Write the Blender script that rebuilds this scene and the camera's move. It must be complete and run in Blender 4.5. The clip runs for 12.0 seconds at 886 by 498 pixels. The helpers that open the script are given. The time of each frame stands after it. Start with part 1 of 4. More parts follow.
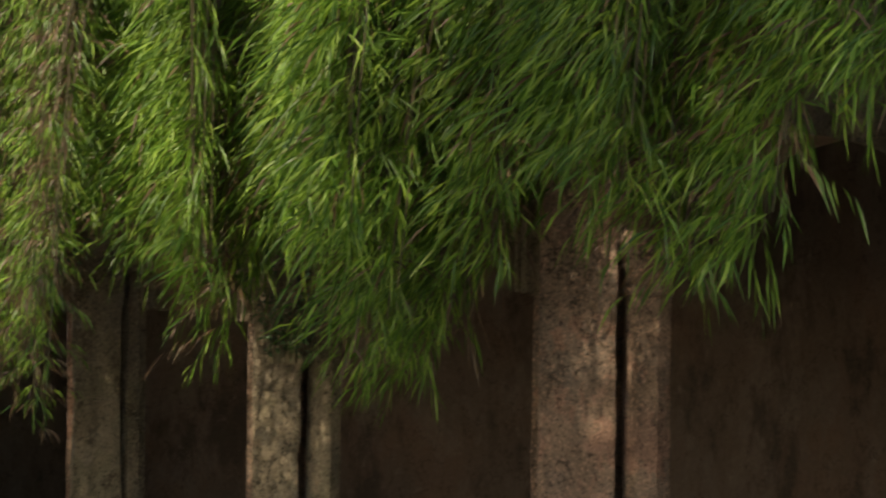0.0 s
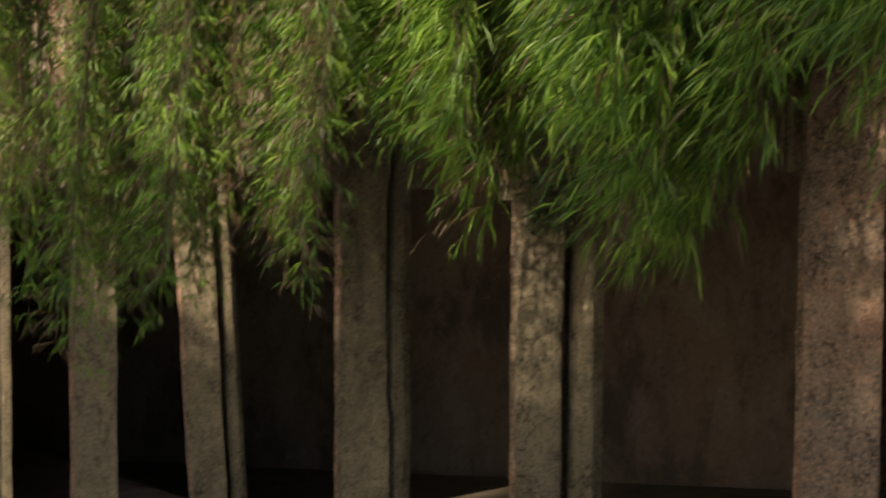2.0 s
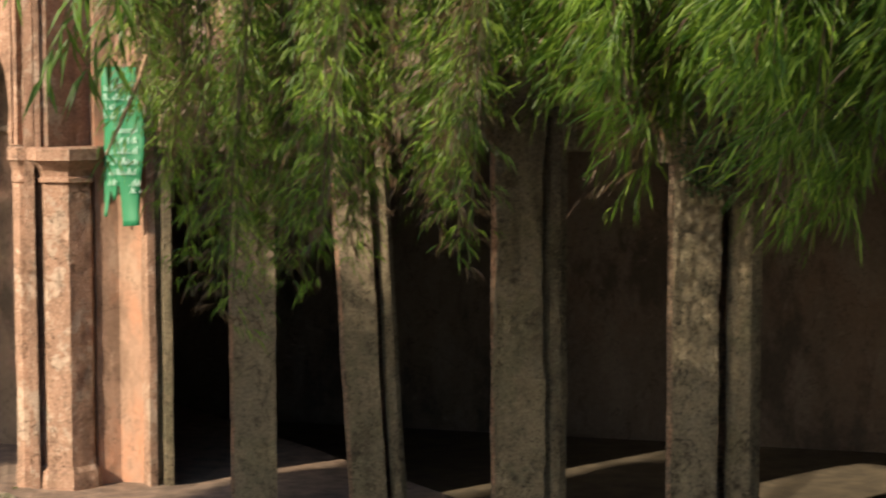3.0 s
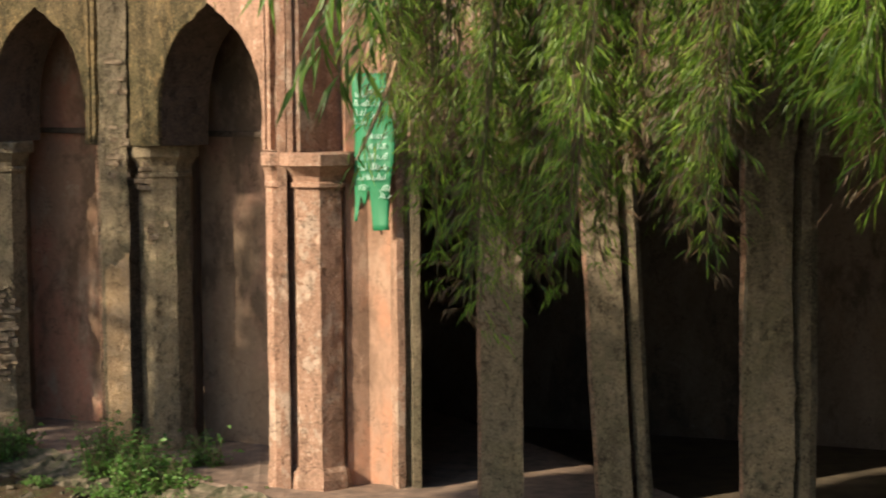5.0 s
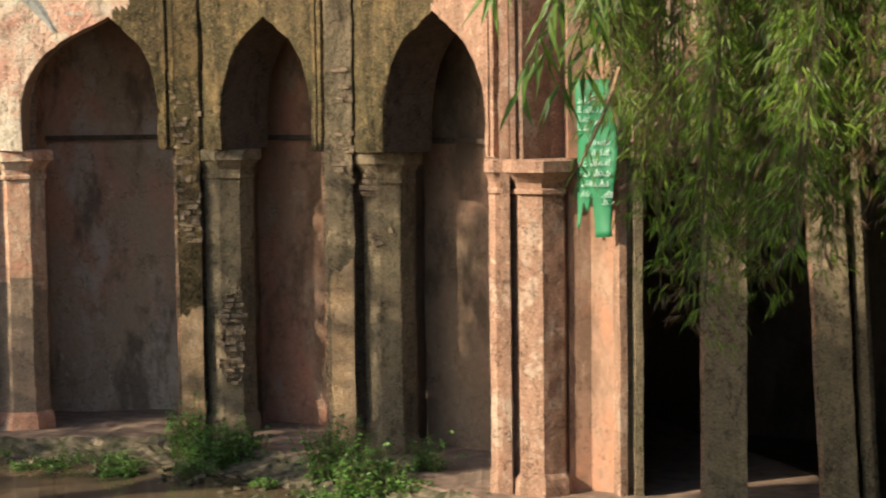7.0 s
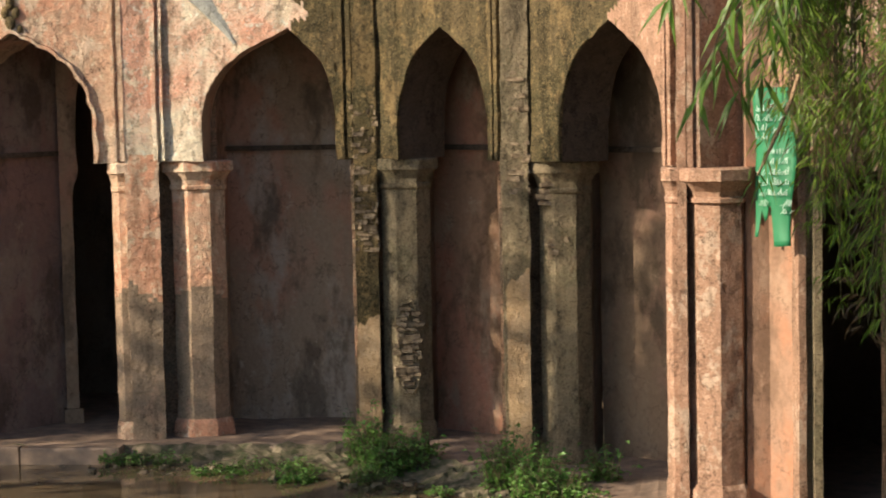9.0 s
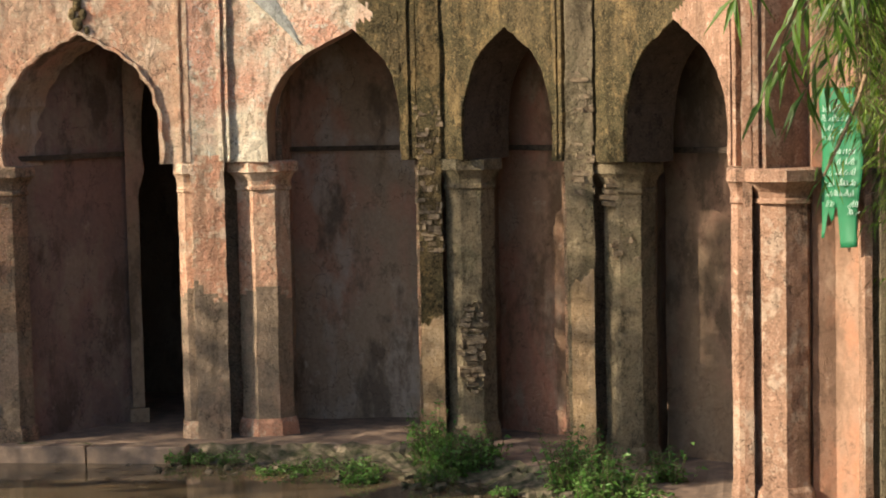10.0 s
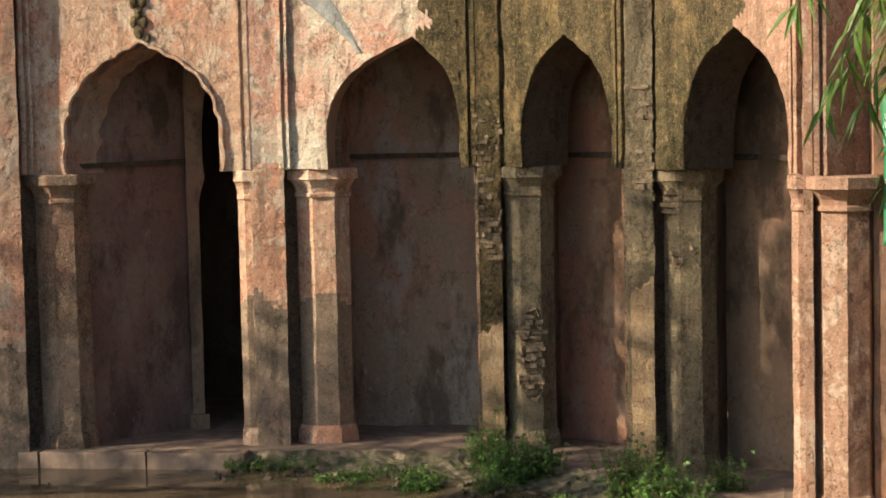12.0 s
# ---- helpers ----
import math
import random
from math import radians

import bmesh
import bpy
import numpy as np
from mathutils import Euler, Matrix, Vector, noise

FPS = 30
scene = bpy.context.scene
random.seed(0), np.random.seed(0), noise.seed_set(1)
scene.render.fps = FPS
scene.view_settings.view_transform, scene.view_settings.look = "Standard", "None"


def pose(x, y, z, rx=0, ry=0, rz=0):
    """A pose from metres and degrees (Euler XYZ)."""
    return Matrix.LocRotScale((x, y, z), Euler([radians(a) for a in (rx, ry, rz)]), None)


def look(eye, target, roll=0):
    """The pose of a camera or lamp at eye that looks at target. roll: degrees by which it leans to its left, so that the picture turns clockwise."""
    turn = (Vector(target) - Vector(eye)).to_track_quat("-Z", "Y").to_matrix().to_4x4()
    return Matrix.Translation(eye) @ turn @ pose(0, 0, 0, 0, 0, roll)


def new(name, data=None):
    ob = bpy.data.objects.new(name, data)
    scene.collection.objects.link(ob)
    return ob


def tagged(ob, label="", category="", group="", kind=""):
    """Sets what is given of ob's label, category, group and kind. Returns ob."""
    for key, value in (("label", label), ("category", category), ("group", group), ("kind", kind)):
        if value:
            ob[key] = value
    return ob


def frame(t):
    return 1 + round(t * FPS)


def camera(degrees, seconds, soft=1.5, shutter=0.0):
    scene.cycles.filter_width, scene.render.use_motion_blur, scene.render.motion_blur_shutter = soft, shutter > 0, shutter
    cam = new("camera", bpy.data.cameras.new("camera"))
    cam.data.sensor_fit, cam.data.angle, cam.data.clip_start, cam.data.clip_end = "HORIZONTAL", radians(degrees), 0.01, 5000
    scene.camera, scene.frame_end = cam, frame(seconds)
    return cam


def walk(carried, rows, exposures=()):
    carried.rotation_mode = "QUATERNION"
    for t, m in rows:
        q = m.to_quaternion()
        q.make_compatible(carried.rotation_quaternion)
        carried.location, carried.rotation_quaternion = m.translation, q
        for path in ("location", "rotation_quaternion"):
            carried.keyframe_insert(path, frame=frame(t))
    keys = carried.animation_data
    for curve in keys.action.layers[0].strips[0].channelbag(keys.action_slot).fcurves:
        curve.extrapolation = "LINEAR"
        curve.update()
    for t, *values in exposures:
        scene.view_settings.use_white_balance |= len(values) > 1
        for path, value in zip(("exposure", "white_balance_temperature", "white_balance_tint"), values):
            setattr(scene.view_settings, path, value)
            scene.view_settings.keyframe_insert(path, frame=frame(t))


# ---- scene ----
# The camera stands on the far bank of the tank and turns from the bamboo to the arcade.
EYE = Vector((0.0, 0.0, 2.35))
cam = camera(24.54, 12.0, soft=1.8, shutter=0.6)
TURNS = [  # seconds, yaw to the left, pitch, roll
    (0.0, -23.531, -0.857, 0.553), (0.5, -21.657, -1.258, 0.489), (1.0, -19.900, -2.140, 0.477),
    (1.5, -18.333, -3.147, 0.519), (2.0, -16.159, -4.313, 0.350), (2.5, -13.959, -4.991, 0.107),
    (3.0, -11.749, -5.374, -0.005), (3.5, -9.856, -5.422, -0.169), (5.5, -3.087, -5.124, -0.461),
    (6.0, -1.434, -5.035, -0.571), (6.5, 0.0, -5.0, -0.65), (7.0, 1.506, -4.958, -0.749),
    (9.0, 6.468, -4.619, -1.118), (9.5, 7.421, -4.603, -1.150), (10.0, 8.281, -4.568, -1.185),
    (10.5, 8.766, -4.370, -1.200), (11.0, 9.221, -4.353, -1.230), (11.5, 9.672, -4.409, -1.240),
    (12.0, 9.949, -4.327, -1.240),
]


def facing(yaw, pitch):
    a, b = radians(yaw), radians(pitch)
    return Vector((-math.sin(a) * math.cos(b), math.cos(a) * math.cos(b), math.sin(b)))


walk(cam, [(t, look(EYE, EYE + facing(y, p), r)) for t, y, p, r in TURNS])

# ---------------------------------------------------------------- light
SUN_DIR = Vector((-0.79, -0.455, 0.45)).normalized()  # towards the sun
SUN_POWER, SKY_POWER = 5.0, 0.115
scene.view_settings.exposure = 0.88
world = bpy.data.worlds.new("sky")
scene.world = world
world.use_nodes = True
wn = world.node_tree.nodes
sky = wn.new("ShaderNodeTexSky")
sky.sky_type, sky.sun_disc = "NISHITA", False
sky.sun_elevation = math.asin(SUN_DIR.z)
sky.sun_rotation = math.atan2(SUN_DIR.x, SUN_DIR.y)
world.node_tree.links.new(sky.outputs[0], wn["Background"].inputs[0])
wn["Background"].inputs[1].default_value = SKY_POWER
sun = new("sun", bpy.data.lights.new("sun", "SUN"))
sun.data.energy, sun.data.angle, sun.data.color = SUN_POWER, radians(0.6), (1.0, 0.85, 0.65)
sun.matrix_world = look(SUN_DIR * 30, (0, 0, 0))

# ---------------------------------------------------------------- materials


def shader(name, rough=0.9):
    m = bpy.data.materials.new(name)
    m.use_nodes = True
    b = m.node_tree.nodes["Principled BSDF"]
    b.inputs["Roughness"].default_value = rough
    if rough > 0.8:
        b.inputs["Specular IOR Level"].default_value = 0.12
    return m, m.node_tree.nodes, m.node_tree.links, b


def mapped(n, l, scale):
    g, mp = n.new("ShaderNodeNewGeometry"), n.new("ShaderNodeMapping")
    mp.inputs["Scale"].default_value = scale
    l.new(g.outputs["Position"], mp.inputs["Vector"])
    return mp.outputs[0]


def noise_tex(n, l, scale, vec_scale=(1, 1, 1), detail=6, rough=0.6):
    t = n.new("ShaderNodeTexNoise")
    t.inputs["Scale"].default_value, t.inputs["Detail"].default_value = scale, detail
    t.inputs["Roughness"].default_value = rough
    l.new(mapped(n, l, vec_scale), t.inputs["Vector"])
    return t.outputs["Fac"]


def ramp(n, l, fac, stops):
    r = n.new("ShaderNodeValToRGB")
    el = r.color_ramp.elements
    while len(el) < len(stops):
        el.new(0.5)
    for e, (p, c) in zip(el, stops):
        e.position, e.color = p, (*c, 1)
    l.new(fac, r.inputs[0])
    return r.outputs[0]


def mixed(n, l, fac, a, b, mode="MIX"):
    m = n.new("ShaderNodeMix")
    m.data_type, m.blend_type = "RGBA", mode
    for sock, v in ((m.inputs[0], fac), (m.inputs[6], a), (m.inputs[7], b)):
        if isinstance(v, (int, float)):
            sock.default_value = v
        elif isinstance(v, tuple):
            sock.default_value = (*v, 1)
        else:
            l.new(v, sock)
    return m.outputs[2]


def bumped(n, l, b, height, strength, distance):
    bp = n.new("ShaderNodeBump")
    bp.inputs["Strength"].default_value, bp.inputs["Distance"].default_value = strength, distance
    l.new(height, bp.inputs["Height"])
    l.new(bp.outputs[0], b.inputs["Normal"])


def plaster(name, main, second, stain, stain_amount=0.5, patch=None, bump=0.6, flake=0.5, blotch=0.5, grain=0.35):
    """Old lime plaster: two tones in patches, flaked spots, run-down stains, blotches and pitting."""
    m, n, l, b = shader(name, 0.88)
    black, white = (0, 0, 0), (1, 1, 1)
    broad = ramp(n, l, noise_tex(n, l, 1.9), [(0.42, black), (0.58, white)])
    col = mixed(n, l, broad, main, second)
    if patch:
        col = mixed(n, l, ramp(n, l, noise_tex(n, l, 4.2, (1, 1, 0.75), 9, 0.68), [(0.53, black), (0.56, white)]), col, patch)
    light = tuple(min(0.85, c * 1.45) for c in (patch or main))
    col = mixed(n, l, ramp(n, l, noise_tex(n, l, 21.0, (1, 1, 0.8), 7, 0.7), [(0.60 - 0.04 * flake, black), (0.66, (flake, flake, flake))]), col, light)
    runs = ramp(n, l, noise_tex(n, l, 8.0, (1, 1, 0.13), 7, 0.65), [(0.60 - 0.16 * stain_amount, black), (0.74, white)])
    col = mixed(n, l, runs, col, stain)
    blot = ramp(n, l, noise_tex(n, l, 11.0, (1, 1, 0.7), 9, 0.72), [(0.32, (blotch, blotch, blotch)), (0.47, black)])
    col = mixed(n, l, blot, col, tuple(0.75 * c for c in stain))
    pits = noise_tex(n, l, 62.0, detail=5, rough=0.7)
    col = mixed(n, l, ramp(n, l, pits, [(0.30, white), (0.42, black)]), col, tuple(0.4 * c for c in stain))
    fine = noise_tex(n, l, 20.0, detail=9, rough=0.72)
    col = mixed(n, l, 0.45, col, ramp(n, l, fine, [(0.32, (0.35, 0.35, 0.35)), (0.68, white)]), "MULTIPLY")
    cracks = noise_tex(n, l, 2.7, (1, 1, 0.6), 8, 0.6)
    col = mixed(n, l, ramp(n, l, cracks, [(0.494, black), (0.500, (0.85, 0.85, 0.85)), (0.506, black)]), col, tuple(0.3 * c for c in stain))
    speck = noise_tex(n, l, 95.0, (1, 1, 0.85), 4, 0.75)
    col = mixed(n, l, ramp(n, l, speck, [(0.37, (grain, grain, grain)), (0.46, black)]), col, tuple(0.35 * c for c in stain))
    col = mixed(n, l, ramp(n, l, speck, [(0.56, black), (0.64, (grain, grain, grain))]), col, light)
    l.new(col, b.inputs["Base Color"])
    rough_sum = n.new("ShaderNodeMath")
    rough_sum.operation = "MULTIPLY_ADD"
    l.new(speck, rough_sum.inputs[0])
    rough_sum.inputs[1].default_value = 0.6 * grain
    l.new(fine, rough_sum.inputs[2])
    bumped(n, l, b, rough_sum.outputs[0], bump, 0.04)
    return m


def aged_wall(name, base, warm, grey, dark, warm_share=0.5, bump=0.5):
    """Sheltered old plaster: broad washes of colour, grey clouds, damp stains, pale scrapes, hair cracks."""
    m, n, l, b = shader(name, 0.9)
    black, white = (0, 0, 0), (1, 1, 1)
    wash = noise_tex(n, l, 1.3, (1, 1, 0.55), 8, 0.62)
    lo = 0.62 - 0.22 * warm_share
    col = mixed(n, l, ramp(n, l, wash, [(lo - 0.05, black), (lo + 0.05, white)]), base, warm)
    cloud = noise_tex(n, l, 2.6, (1, 1, 0.45), 9, 0.66)
    col = mixed(n, l, ramp(n, l, cloud, [(0.50, black), (0.60, (0.8, 0.8, 0.8))]), col, grey)
    browned = noise_tex(n, l, 1.9, (1.3, 1.3, 0.6), 9, 0.7)
    col = mixed(n, l, ramp(n, l, browned, [(0.40, (0.85, 0.85, 0.85)), (0.49, black)]), col, dark)
    scuff = noise_tex(n, l, 9.0, (1, 1, 0.8), 10, 0.75)
    col = mixed(n, l, ramp(n, l, scuff, [(0.60, black), (0.68, (0.5, 0.5, 0.5))]), col, tuple(min(0.8, 1.5 * c) for c in grey))
    col = mixed(n, l, ramp(n, l, scuff, [(0.33, (0.7, 0.7, 0.7)), (0.43, black)]), col, dark)
    fine = noise_tex(n, l, 34.0, (1, 1, 0.9), 8, 0.7)
    col = mixed(n, l, 0.4, col, ramp(n, l, fine, [(0.32, (0.5, 0.5, 0.5)), (0.65, white)]), "MULTIPLY")
    cracks = noise_tex(n, l, 2.1, (1, 1, 0.7), 9, 0.6)
    col = mixed(n, l, ramp(n, l, cracks, [(0.496, black), (0.500, (0.7, 0.7, 0.7)), (0.504, black)]), col, tuple(0.4 * c for c in dark))
    l.new(col, b.inputs["Base Color"])
    both = n.new("ShaderNodeMath")
    both.operation = "MULTIPLY_ADD"
    l.new(fine, both.inputs[0])
    both.inputs[1].default_value = 0.25
    l.new(scuff, both.inputs[2])
    bumped(n, l, b, both.outputs[0], bump, 0.035)
    return m


PINK = plaster("pink_lime_plaster", (0.68, 0.35, 0.225), (0.66, 0.45, 0.31), (0.28, 0.17, 0.11), 0.45, (0.74, 0.55, 0.40), 0.8, 0.7, 0.7, 0.25)
BUFF = plaster("buff_rose_plaster", (0.44, 0.265, 0.18), (0.36, 0.215, 0.145), (0.16, 0.105, 0.07), 0.6, (0.52, 0.38, 0.28), 0.6, 0.6, 0.6, 0.3)
PALE = plaster("pale_flaking_plaster", (0.86, 0.75, 0.57), (0.80, 0.44, 0.31), (0.30, 0.22, 0.15), 0.45, (0.84, 0.68, 0.50), 1.0, 1.0, 0.8, 0.4)
OCHRE = plaster("mossy_ochre_plaster", (0.165, 0.125, 0.066), (0.12, 0.10, 0.05), (0.04, 0.035, 0.02), 0.9, (0.26, 0.185, 0.088), 1.0, 1.0, 1.0, 0.6)
BROWN = plaster("brown_weathered_plaster", (0.34, 0.23, 0.15), (0.28, 0.21, 0.15), (0.11, 0.085, 0.06), 0.7, (0.40, 0.24, 0.16), 0.8, 0.6, 0.8, 0.7)
INNER = aged_wall("sooty_inner_plaster", (0.36, 0.26, 0.185), (0.45, 0.25, 0.175), (0.46, 0.38, 0.31), (0.15, 0.11, 0.08), 0.45, 0.8)
SMOKY = aged_wall("purple_smoked_plaster", (0.20, 0.135, 0.115), (0.25, 0.15, 0.125), (0.25, 0.195, 0.155), (0.105, 0.075, 0.06), 0.5, 0.7)
REDDISH = aged_wall("red_washed_plaster", (0.36, 0.215, 0.14), (0.44, 0.205, 0.135), (0.40, 0.30, 0.21), (0.17, 0.11, 0.07), 0.7, 0.8)
UMBER = aged_wall("umber_inner_plaster", (0.24, 0.165, 0.11), (0.29, 0.17, 0.12), (0.27, 0.20, 0.14), (0.11, 0.08, 0.055), 0.4)
# dark tone that paints shade under the arches; the string courses share it
SHADE = plaster("shade_dark_plaster", (0.13, 0.095, 0.07), (0.10, 0.075, 0.055), (0.05, 0.04, 0.03), 0.5)
LOWER_BROWN = plaster("brown_lower_plaster", (0.33, 0.245, 0.17), (0.28, 0.21, 0.15), (0.15, 0.115, 0.08), 0.5, (0.38, 0.26, 0.18), 0.5, 0.3)
# interior shade put into the colour of the rear walls, end walls and ceiling
GLOOM = aged_wall("shade_toned_plaster", (0.15, 0.115, 0.085), (0.17, 0.12, 0.085), (0.19, 0.15, 0.115), (0.08, 0.062, 0.048), 0.4)
ROSE = aged_wall("blotched_rose_plaster", (0.36, 0.225, 0.155), (0.46, 0.215, 0.125), (0.41, 0.29, 0.205), (0.22, 0.14, 0.095), 0.45, 0.5)
DUN = plaster("dun_weathered_plaster", (0.36, 0.285, 0.18), (0.29, 0.235, 0.155), (0.11, 0.09, 0.06), 0.8, (0.25, 0.21, 0.13), 1.0, 0.9, 1.0, 0.6)


def plain(name, stops, scale, rough, bump=0.4, vec=(1, 1, 1), dist=0.01):
    m, n, l, b = shader(name, rough)
    f = noise_tex(n, l, scale, vec, 8)
    c = ramp(n, l, f, stops)
    c = mixed(n, l, 0.5, c, ramp(n, l, noise_tex(n, l, scale * 0.17, vec), [(0.35, (0.45, 0.45, 0.45)), (0.65, (1, 1, 1))]), "MULTIPLY")
    l.new(c, b.inputs["Base Color"])
    bumped(n, l, b, f, bump, dist)
    return m


STONE = plain("worn_floor_stone", [(0.3, (0.12, 0.085, 0.06)), (0.7, (0.34, 0.235, 0.165))], 9, 0.75)
RUBBLE = plain("mossy_rubble", [(0.35, (0.04, 0.05, 0.022)), (0.5, (0.11, 0.095, 0.06)), (0.7, (0.25, 0.20, 0.14))], 14, 0.9, 0.8)
MUD = plain("wet_mud", [(0.3, (0.06, 0.047, 0.03)), (0.7, (0.15, 0.115, 0.07))], 6, 0.75)
BRICK = plain("old_thin_brick", [(0.3, (0.10, 0.075, 0.05)), (0.5, (0.24, 0.18, 0.12)), (0.7, (0.36, 0.28, 0.18))], 45, 0.92, 0.8)


def make_water():
    m, n, l, b = shader("brown_pond_water", 0.06)
    f = noise_tex(n, l, 1.5)
    l.new(ramp(n, l, f, [(0.3, (0.075, 0.055, 0.032)), (0.7, (0.12, 0.09, 0.055))]), b.inputs["Base Color"])
    bumped(n, l, b, noise_tex(n, l, 9, (1, 0.4, 1), 3), 0.12, 0.01)
    b.inputs["IOR"].default_value = 1.33
    return m


WATER = make_water()


def leafy(name, dark, mid, light, trans=0.35, rough=0.45):
    m, n, l, b = shader(name, rough)
    g = n.new("ShaderNodeNewGeometry")
    c = ramp(n, l, g.outputs["Random Per Island"], [(0.0, dark), (0.5, mid), (1.0, light)])
    c = mixed(n, l, 0.6, c, ramp(n, l, noise_tex(n, l, 2.6), [(0.38, (0.35, 0.32, 0.3)), (0.65, (1, 1, 1))]), "MULTIPLY")
    l.new(c, b.inputs["Base Color"])
    t = n.new("ShaderNodeBsdfTranslucent")
    l.new(c, t.inputs["Color"])
    mx = n.new("ShaderNodeMixShader")
    mx.inputs[0].default_value = trans
    l.new(b.outputs[0], mx.inputs[1])
    l.new(t.outputs[0], mx.inputs[2])
    l.new(mx.outputs[0], n["Material Output"].inputs["Surface"])
    return m


BAMBOO_LEAF = leafy("bamboo_leaf", (0.06, 0.13, 0.014), (0.16, 0.30, 0.028), (0.34, 0.50, 0.06), 0.5)
DRY_LEAF = leafy("dry_bamboo_leaf", (0.10, 0.06, 0.03), (0.16, 0.10, 0.05), (0.24, 0.17, 0.08))
WEED_LEAF = leafy("weed_leaf", (0.07, 0.17, 0.03), (0.13, 0.30, 0.05), (0.26, 0.46, 0.12), 0.45)
SHRUB_LEAF = leafy("small_shrub_leaf", (0.03, 0.07, 0.02), (0.06, 0.13, 0.035), (0.13, 0.20, 0.08))
CULM = plain("bamboo_culm", [(0.3, (0.06, 0.05, 0.025)), (0.7, (0.16, 0.12, 0.06))], 12, 0.55, 0.2, (1, 1, 0.2))
TWIG = plain("bamboo_twig", [(0.3, (0.08, 0.07, 0.03)), (0.7, (0.15, 0.12, 0.06))], 20, 0.7)
BARK = plain("tree_bark", [(0.3, (0.06, 0.045, 0.03)), (0.7, (0.16, 0.12, 0.08))], 12, 0.9, 0.8, (1, 1, 0.25))


def flat(name, c, rough=0.6):
    m, n, l, b = shader(name, rough)
    v = noise_tex(n, l, 12)
    l.new(mixed(n, l, 0.3, c, ramp(n, l, v, [(0.3, (0.5, 0.5, 0.5)), (0.7, (1, 1, 1))]), "MULTIPLY"), b.inputs["Base Color"])
    return m


BANNER = flat("green_painted_cloth", (0.012, 0.165, 0.065))
WHITE = flat("white_lettering", (0.42, 0.56, 0.48))

# ---------------------------------------------------------------- mesh helpers


def thing(name, label, category, at=(0, 0, 0), group="", kind=""):
    ob = new(name)
    ob.empty_display_size = 0.1
    ob.location = at
    return tagged(ob, label, category, group, kind)


def part(name, bm, material, parent=None, label="", smooth=False):
    me = bpy.data.meshes.new(name)
    bm.to_mesh(me)
    bm.free()
    if smooth:
        for p in me.polygons:
            p.use_smooth = True
    for mt in material if isinstance(material, (list, tuple)) else (material,):
        me.materials.append(mt)
    ob = new(name, me)
    if parent is not None:
        ob.parent = parent
    if label:
        ob["label"] = label
    return ob


def ruffle(p, amp, scale=1.0):
    """Uneven, knocked-about surface: an offset for the place p."""
    q = Vector(p) * scale
    a = noise.noise_vector(q * 3.0) * 0.5 + noise.noise_vector(q * 11.0) * 0.35 + noise.noise_vector(q * 30.0) * 0.2
    return a * amp


def prism(bm, outline, rings, to_world, amp=0.0, cap=True):
    """Stacks an outline (u, v) at rings of (height, grow); grow pushes it out from its middle."""
    cu = sum(p[0] for p in outline) / len(outline)
    cv = max(p[1] for p in outline)
    prev, first = None, None
    for z, g in rings:
        row = []
        for u, v in outline:
            p = to_world(cu + (u - cu) * g, cv + (v - cv) * g, z)
            row.append(bm.verts.new(p + ruffle(p, amp)))
        if prev:
            for i in range(len(row)):
                j = (i + 1) % len(row)
                bm.faces.new((prev[i], prev[j], row[j], row[i]))
        else:
            first = row
        prev = row
    if cap:
        bm.faces.new(prev)
        bm.faces.new(first[::-1])
    return bm


def sampled(outline, step):
    """The same closed outline with points no further apart than step."""
    out = []
    for i, a in enumerate(outline):
        b = outline[(i + 1) % len(outline)]
        k = max(1, round(math.dist(a, b) / step))
        out += [(a[0] + (b[0] - a[0]) * j / k, a[1] + (b[1] - a[1]) * j / k) for j in range(k)]
    return out


def levels(a, b, step, grow=1.0):
    k = max(1, round((b - a) / step))
    return [(a + (b - a) * i / k, grow) for i in range(k + 1)]


def spot(az, d, z=0.0):
    return Vector((d * math.sin(radians(az)), d * math.cos(radians(az)), z))


def local(az, d):
    """Axes with their origin at that bearing and distance: u to the right, v away from the tank, z up."""
    o, a = spot(az, d), radians(az)
    ru, rv = Vector((math.cos(a), -math.sin(a), 0)), Vector((math.sin(a), math.cos(a), 0))
    return lambda u, v, z: o + ru * u + rv * v + Vector((0, 0, z))


# ---------------------------------------------------------------- piers and engaged columns
TOP = 4.2


def skin(ob, level):
    """Browner plaster below a ragged level."""
    if level:
        ob.data.materials.append(LOWER_BROWN)
        for p in ob.data.polygons:
            c = p.center
            if c.z < level + 0.16 * noise.noise(c * 4.0) + 0.05 * noise.noise(c * 17.0):
                p.material_index = 1


